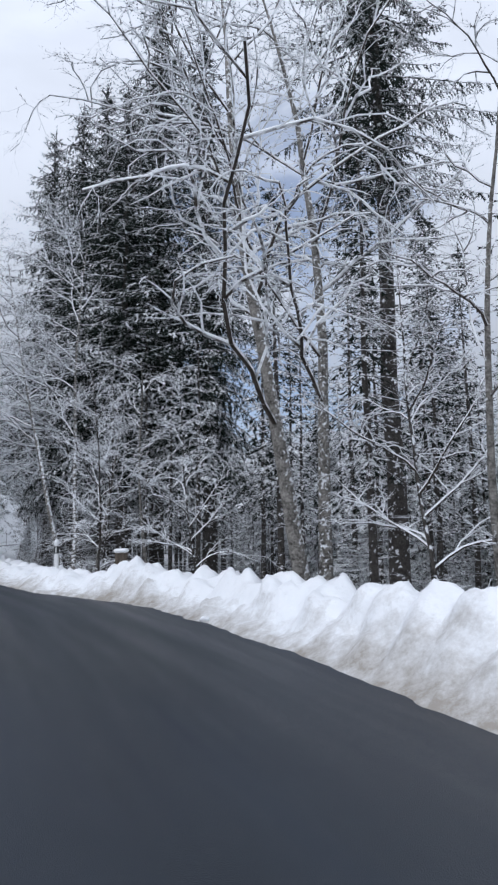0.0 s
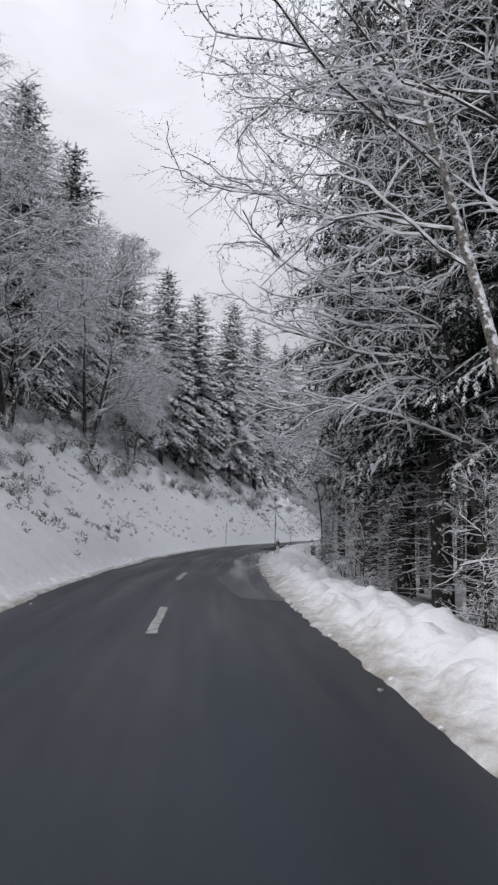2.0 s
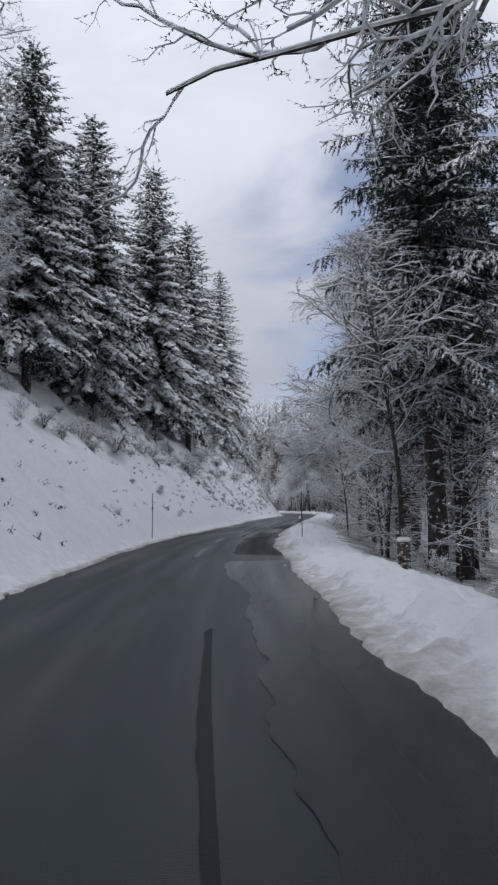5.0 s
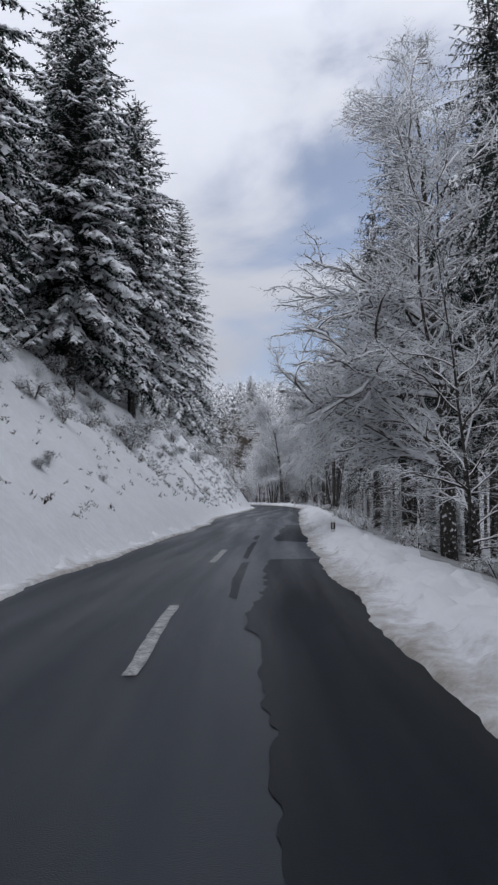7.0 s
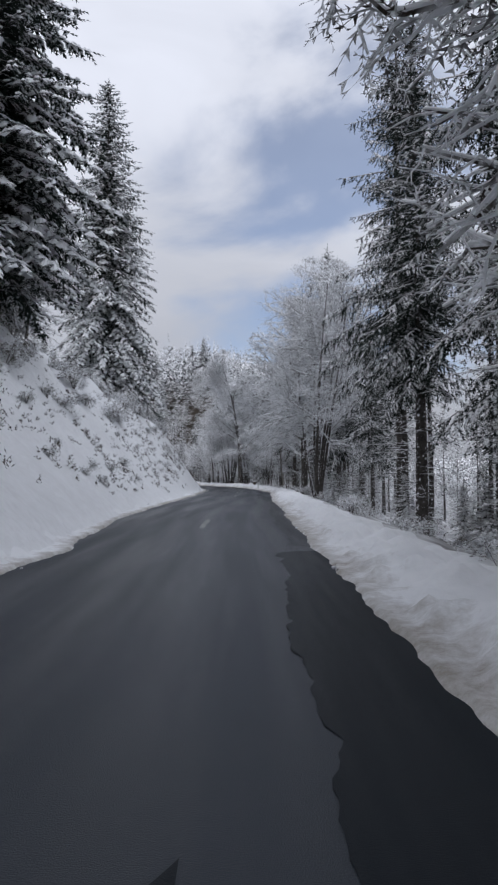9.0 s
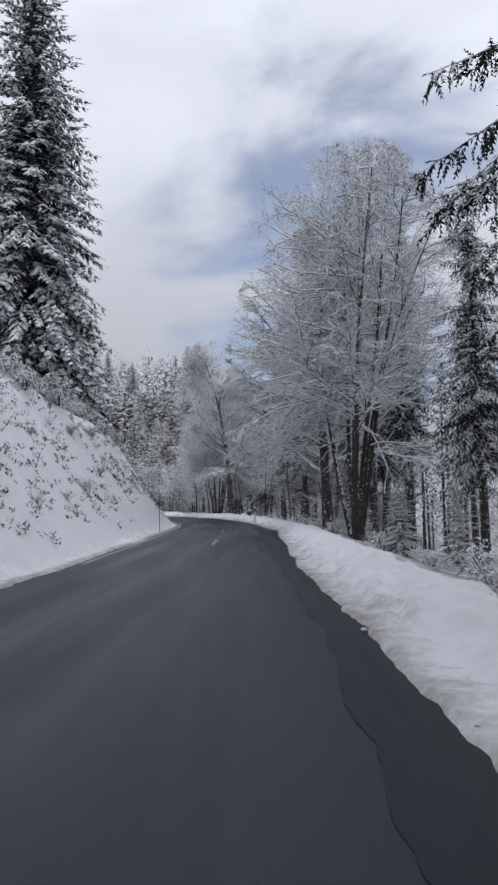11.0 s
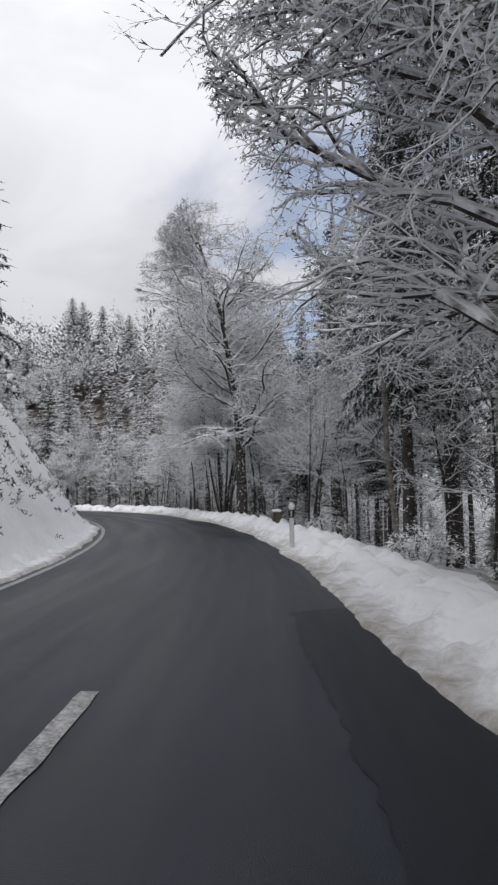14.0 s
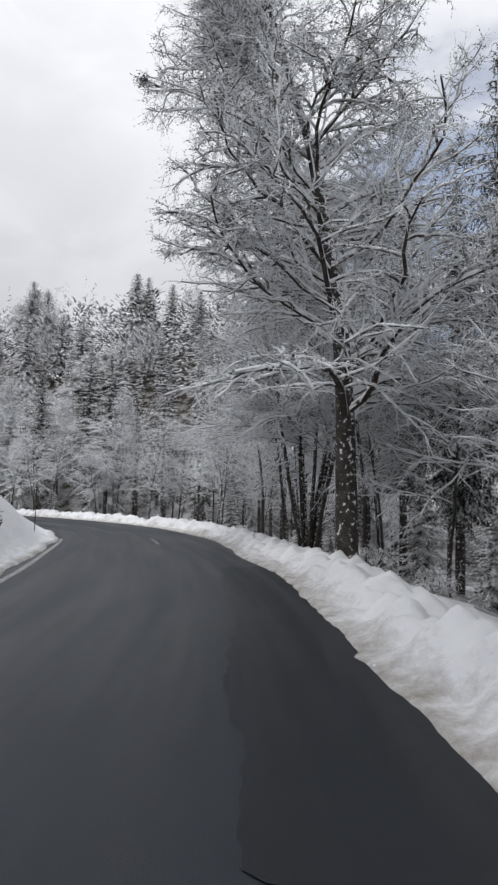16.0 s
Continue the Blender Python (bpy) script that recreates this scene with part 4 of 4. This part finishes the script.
# Shrubs on the bank and under the trees.
def shrub(seed, wide, tall):
    """A tangle of arching stems under clumps of snowed-up leaves and sprigs."""
    rng = np.random.RandomState(seed)
    stems, leaf = [], []
    for i in range(9):
        az, r = rng.uniform(0, 6.28), wide * rng.uniform(0.4, 1.0)
        p, q = np.array([0, 0, -0.1]), np.array([math.cos(az) * r * 0.5, math.sin(az) * r * 0.5, tall * rng.uniform(0.7, 1.0)])
        e = np.array([math.cos(az) * r, math.sin(az) * r, tall * rng.uniform(0.2, 0.7)])
        stems += [(*p, *q, 0.02, 0.016), (*q, *e, 0.016, 0.008)]
        for k in range(44):
            f = rng.uniform(0.15, 1)
            at = (q + (e - q) * (f - 0.4) / 0.6 if f > 0.4 else p + (q - p) * f / 0.4) + rng.normal(0, 0.12, 3)
            d = unit(rng.normal(0, 1, 3) + np.array([0, 0, -0.1]))
            sd = unit(np.cross(d, (0, 0, 1.0)))
            leaf.append((*at, *(at + d * rng.uniform(0.1, 0.32)), *sd, *np.cross(sd, d), rng.uniform(0.05, 0.11), rng.uniform(0.02, 0.06)))
    ob = tagged(new("shrub"), "low tangled shrub bent under clumps of snow", "shrub")
    part("stem", joined([tubes(stems, 4)], "stem", BARK), ob)
    tagged(part("crown", joined([combs(rng, leaf, 3, 0.45)], "crown", BRUSH), ob, "snowed-up dull brown leaves and sprigs"), kind="stuff")
    return ob


thicket = bare_tree("bush", "feathery leafless bush white with snow on the bank", 95, 2.3, 1.1, 8, 0.15, TWIG, (0, 0), (7, 5, 4, 2), 0.022, rise=0.4, category="shrub", tilt=(0.1, 0.6), steps=(5, 4, 3, 2, 1), thick=0.75, droop=0.8, spur=0.16, snow=0.5, sides=3)
for s in np.arange(14, 168, 1.06):
    lo = -edge_left(s) - np.interp(s, [18, 60, 75, 100, 130, 165], [5.0, 5.6, 5.2, 4.4, 3.6, 3.4])
    x, y = map(float, beside(s + rnd.uniform(-0.4, 0.4), lo - rnd.uniform(0.2, 3.4)))
    put(thicket, x, y, rnd.uniform(0.35, 0.75), sink=0.1)
shrubs = [shrub(90 + i, w, h) for i, (w, h) in enumerate(((1.0, 0.9), (1.3, 0.8), (0.8, 1.2)))]
for s in np.arange(14, 168, 0.95):
    lo = -edge_left(s) - np.interp(s, [18, 60, 100, 130, 165], [4.6, 5.2, 4.4, 3.6, 3.4])
    x, y = map(float, beside(s, lo - abs(rnd.gauss(0, 2.9))))
    put(shrubs[rnd.randrange(3)], x, y, rnd.uniform(0.6, 1.35), sink=0.1)
    if rnd.random() < np.interp(s, [20, 30, 50, 60, 90, 100, 140, 165], [0.3, 0.6, 0.4, 0.12, 0.12, 0.5, 0.5, 0.3]):
        x, y = map(float, beside(s, -edge_left(s) - rnd.uniform(1.4, 4.2)))
        put(shrubs[rnd.randrange(3)], x, y, rnd.uniform(0.25, 0.5), sink=0.08)
for s in np.arange(4, 190, 3.2):
    x, y = map(float, beside(s, edge_right(s) + rnd.uniform(2.7, 5.5)))
    put(shrubs[rnd.randrange(3)], x, y, rnd.uniform(0.5, 1.1), sink=0.1)


def bank_grass():
    """Withered grass, leaves and soil showing in clusters through the snow of the bank face."""
    rng = np.random.RandomState(14)
    rows, spots = [], []
    for c in range(420):
        s = rng.uniform(8, 172)
        foot = -float(edge_left(s))
        thick = np.interp(s, [8, 20, 30, 45, 60, 90, 100, 172], [0.2, 0.6, 1.0, 0.7, 0.15, 0.2, 1.0, 1.0])
        d = foot - rng.uniform(1.2, 5.5)
        for k in range(int(rng.choice((1, 2, 5, 10, 16)) * thick) + 1):
            spots.append((s + rng.normal(0, 0.9), d + rng.normal(0, 0.45)))
    X, Y = beside(*np.array(spots).T)
    for x, y, h in zip(X, Y, height_at(X, Y)):
        for j in range(10):
            a, up = rng.uniform(0, 6.28), rng.uniform(0.1, 1.4)
            out = np.array([math.cos(a), math.sin(a), up])
            p = np.array([x, y, h + 0.02]) + rng.normal(0, 0.05, 3)
            rows.append((*p, *(p + out * rng.uniform(0.04, 0.12)), -out[1], out[0], 0, 0, 0, 1, rng.uniform(0.008, 0.022), 0.012))
    return rows


tagged(new("withered_grass", joined([blades(bank_grass())], "withered_grass", TUFT)), "dark withered grass and leaves poking through the snowy bank", "grass", kind="stuff")


# Woods beyond the bend, at the foot of the hill.
for i in range(190):
    x, y = rnd.uniform(-125, 12), 190 + 40 * rnd.random() ** 1.2
    if abs(float(along(x, y)[1][0])) > 9:
        if rnd.random() < 0.68:
            put(plain[rnd.randrange(2)], x, y, rnd.uniform(0.8, 1.25))
        else:
            put(bank_firs[rnd.randrange(2)], x, y, rnd.uniform(0.4, 0.62))


# ---- far hill ----
def far_woods():
    """Distant conifers and pale leafless crowns on the hill, one joined mass."""
    rng = np.random.RandomState(9)
    rows = []
    x, y = rng.uniform(-190, 40, 2400), 212 + 100 * rng.uniform(0, 1, 2400) ** 1.2
    s, d = along(x, y)
    keep = np.abs(d) > 9
    x, y = x[keep], y[keep]
    z = height_at(x, y)
    for px, py, pz in zip(x, y, z):
        pale = rng.uniform() < (0.7 if pz < 22 else 0.25)
        h, w = (rng.uniform(6, 10), rng.uniform(2.4, 3.8)) if pale else (rng.uniform(7, 13), rng.uniform(1.5, 2.2))
        for k in range(64):
            az, f = rng.uniform(0, 6.28), rng.uniform(0, 1) ** 1.15
            r = w * (math.sin(math.pi * (0.15 + 0.8 * f)) if pale else (1 - f)) * rng.uniform(0.4, 1.1) + 0.15
            out = np.array([math.cos(az), math.sin(az), rng.uniform(0.0, 0.8) if pale else rng.uniform(-0.5, -0.1)])
            b = np.array([px, py, pz + h * (0.1 + 0.88 * f)])
            k0 = max(0.15, 1 - 0.9 / r) if pale else 0.1
            rows.append((*(b + out * r * k0), *(b + out * r), -out[1], out[0], 0, 0, 0, 1, rng.uniform(0.10, 0.2) if pale else 0.12 * r + 0.05, 0.06))
    return rows


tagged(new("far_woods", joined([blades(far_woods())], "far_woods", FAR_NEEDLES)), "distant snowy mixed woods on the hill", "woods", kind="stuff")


# ---- roadside posts ----
def box_mesh(name, sx, sy, z0, z1, mat, bevel=0.008, taper=1.0):
    bm = bmesh.new()
    bmesh.ops.create_cube(bm, size=1)
    for v in bm.verts:
        k = taper if v.co.z > 0 else 1.0
        v.co = Vector((v.co.x * sx * k, v.co.y * sy * k, z0 + (v.co.z + 0.5) * (z1 - z0)))
    bmesh.ops.bevel(bm, geom=bm.edges[:], offset=bevel, segments=1, affect="EDGES")
    me = bpy.data.meshes.new(name)
    bm.to_mesh(me)
    bm.free()
    me.materials.append(mat)
    return me


def lump_mesh(name, size, seed, mat, flat=0.7):
    bm = bmesh.new()
    bmesh.ops.create_icosphere(bm, subdivisions=2, radius=1)
    for v in bm.verts:
        k = 1 + 0.4 * noise.noise(v.co * 1.7 + Vector((seed, 0, 0))) + 0.3 * noise.noise(v.co * 4.5 + Vector((seed, 3, 0)))
        v.co = Vector((v.co.x * size * k, v.co.y * size * k, v.co.z * size * flat * k))
    me = bpy.data.meshes.new(name)
    bm.to_mesh(me)
    bm.free()
    me.materials.append(mat)
    me.polygons.foreach_set("use_smooth", [True] * len(me.polygons))
    return me


def delineator():
    ob = tagged(new("delineator_post"), "white plastic roadside post with a black band and snow cap", "post", group="delineator posts")
    part("body", box_mesh("body", 0.12, 0.10, -0.3, 1.0, WHITE_PLASTIC, 0.015, 0.85), ob)
    part("band", box_mesh("band", 0.118, 0.098, 0.68, 0.88, BLACK_PLASTIC, 0.012), ob, "black band")
    part("reflector", box_mesh("reflector", 0.05, 0.112, 0.71, 0.85, REFLECTOR, 0.004), ob, "pale reflector")
    part("snow_cap", lump_mesh("snow_cap", 0.072, 2, SNOW, 1.2), ob, "tall cap of snow", Matrix.Translation((0, 0, 0.97)))
    return ob


def snow_stake():
    ob = tagged(new("snow_stake"), "thin dark wooden snow stake standing in the verge", "stake", group="snow stakes")
    part("pole", joined([tubes([(0, 0, -0.4, 0.01, 0, 1.0, 0.015, 0.014), (0.01, 0, 1.0, 0.015, 0, 1.65, 0.014, 0.012)], 8)], "pole", STAKE_WOOD, True), ob)
    return ob


def wooden_post():
    ob = tagged(new("wooden_post"), "short split weathered wooden post with a flat snow cap", "post", group="wooden posts")
    rng = np.random.RandomState(4)
    ring, levels = 20, [(-0.6, 1.0), (0.0, 1.0), (0.4, 0.98), (0.72, 0.97), (0.735, 0.93), (0.735, 0.0)]
    rad = 0.15 * (1 + 0.05 * rng.normal(0, 1, ring))
    rad[[3, 9, 14]] *= 0.72
    ang = np.arange(ring) * 2 * np.pi / ring
    verts = [(k * r * math.cos(a), k * r * math.sin(a), z) for z, k in levels for r, a in zip(rad, ang)]
    quads = np.array([(i * ring + j, i * ring + (j + 1) % ring, (i + 1) * ring + (j + 1) % ring, (i + 1) * ring + j) for i in range(len(levels) - 1) for j in range(ring)])
    part("body", mesh_from("body", verts, quads, POST_WOOD), ob)
    cap = box_mesh("snow_cap", 0.33, 0.33, 0.73, 0.83, SNOW, 0.045)
    part("snow_cap", cap, ob, "flat cap of snow")
    return ob


def upright(ob, s, d, lift=0.0, turn=0.0):
    x, y = map(float, beside(s, d))
    m = Matrix.Translation((x, y, lift)) @ Matrix.Rotation(turn, 4, "Z")
    if ob.name in used:
        return copy_thing(ob, m)
    used.add(ob.name)
    return place(ob, m)


post = delineator()
place(upright(post, 16.6, 3.6), Matrix.Translation((-3.65, 16.9, 0.12)))
copy_thing(post, Matrix.Translation((-25.84, 76.2, -0.33)))
copy_thing(post, Matrix.Translation((-36.74, 138.8, 0.05)))
for s, d, lift in ((47.2, 3.15, -0.05),):
    upright(post, s, d, lift, rnd.uniform(-0.3, 0.3))
stake = snow_stake()
for s, d, lift in ((47.4, 3.02, 0.42), (66.4, 3.18, 0.1), (71.0, -2.6, 0.2), (132.7, -2.7, 0.2), (171.0, -3.9, 0.2)):
    upright(stake, s, d, lift, rnd.uniform(0, 3))
stump = wooden_post()
place(upright(stump, 17.0, 5.2), Matrix.Translation((-1.56, 15.2, 0.12)))
copy_thing(stump, Matrix.Translation((-38.05, 145.3, -0.05)))
for s, d, lift in ((60.0, 5.0, -0.3),):
    upright(stump, s, d, lift)


# Clods of dirty snow along the edges of the asphalt.
clods = []
for i, (size, flat) in enumerate(((0.06, 0.7), (0.09, 0.55), (0.04, 0.8))):
    ob = tagged(new("snow_clod", lump_mesh("snow_clod", size, 20 + i, CLOD_SNOW if i != 1 else SNOW, flat)), "lump of ploughed snow lying at the asphalt edge", "snow clod", group="snow clods")
    clods.append(ob)
for i in range(290):
    s = rnd.uniform(22, 62) if rnd.random() < 0.5 else rnd.uniform(6, 160)
    side = 1 if rnd.random() < 0.8 else -1
    off = (edge_right(s) if side > 0 else edge_left(s)) + rnd.gauss(0.2, 0.12)
    x, y = map(float, beside(s, side * off))
    m = Matrix.Translation((x, y, 0.0)) @ Matrix.Rotation(rnd.uniform(0, 6.28), 4, "Z") @ Matrix.Scale(rnd.uniform(0.4, 1.0) * (2.2 if rnd.random() < 0.12 else 1.0), 4)
    ob = clods[rnd.randrange(3)]
    if ob.name in used:
        copy_thing(ob, m)
    else:
        used.add(ob.name)
        place(ob, m)
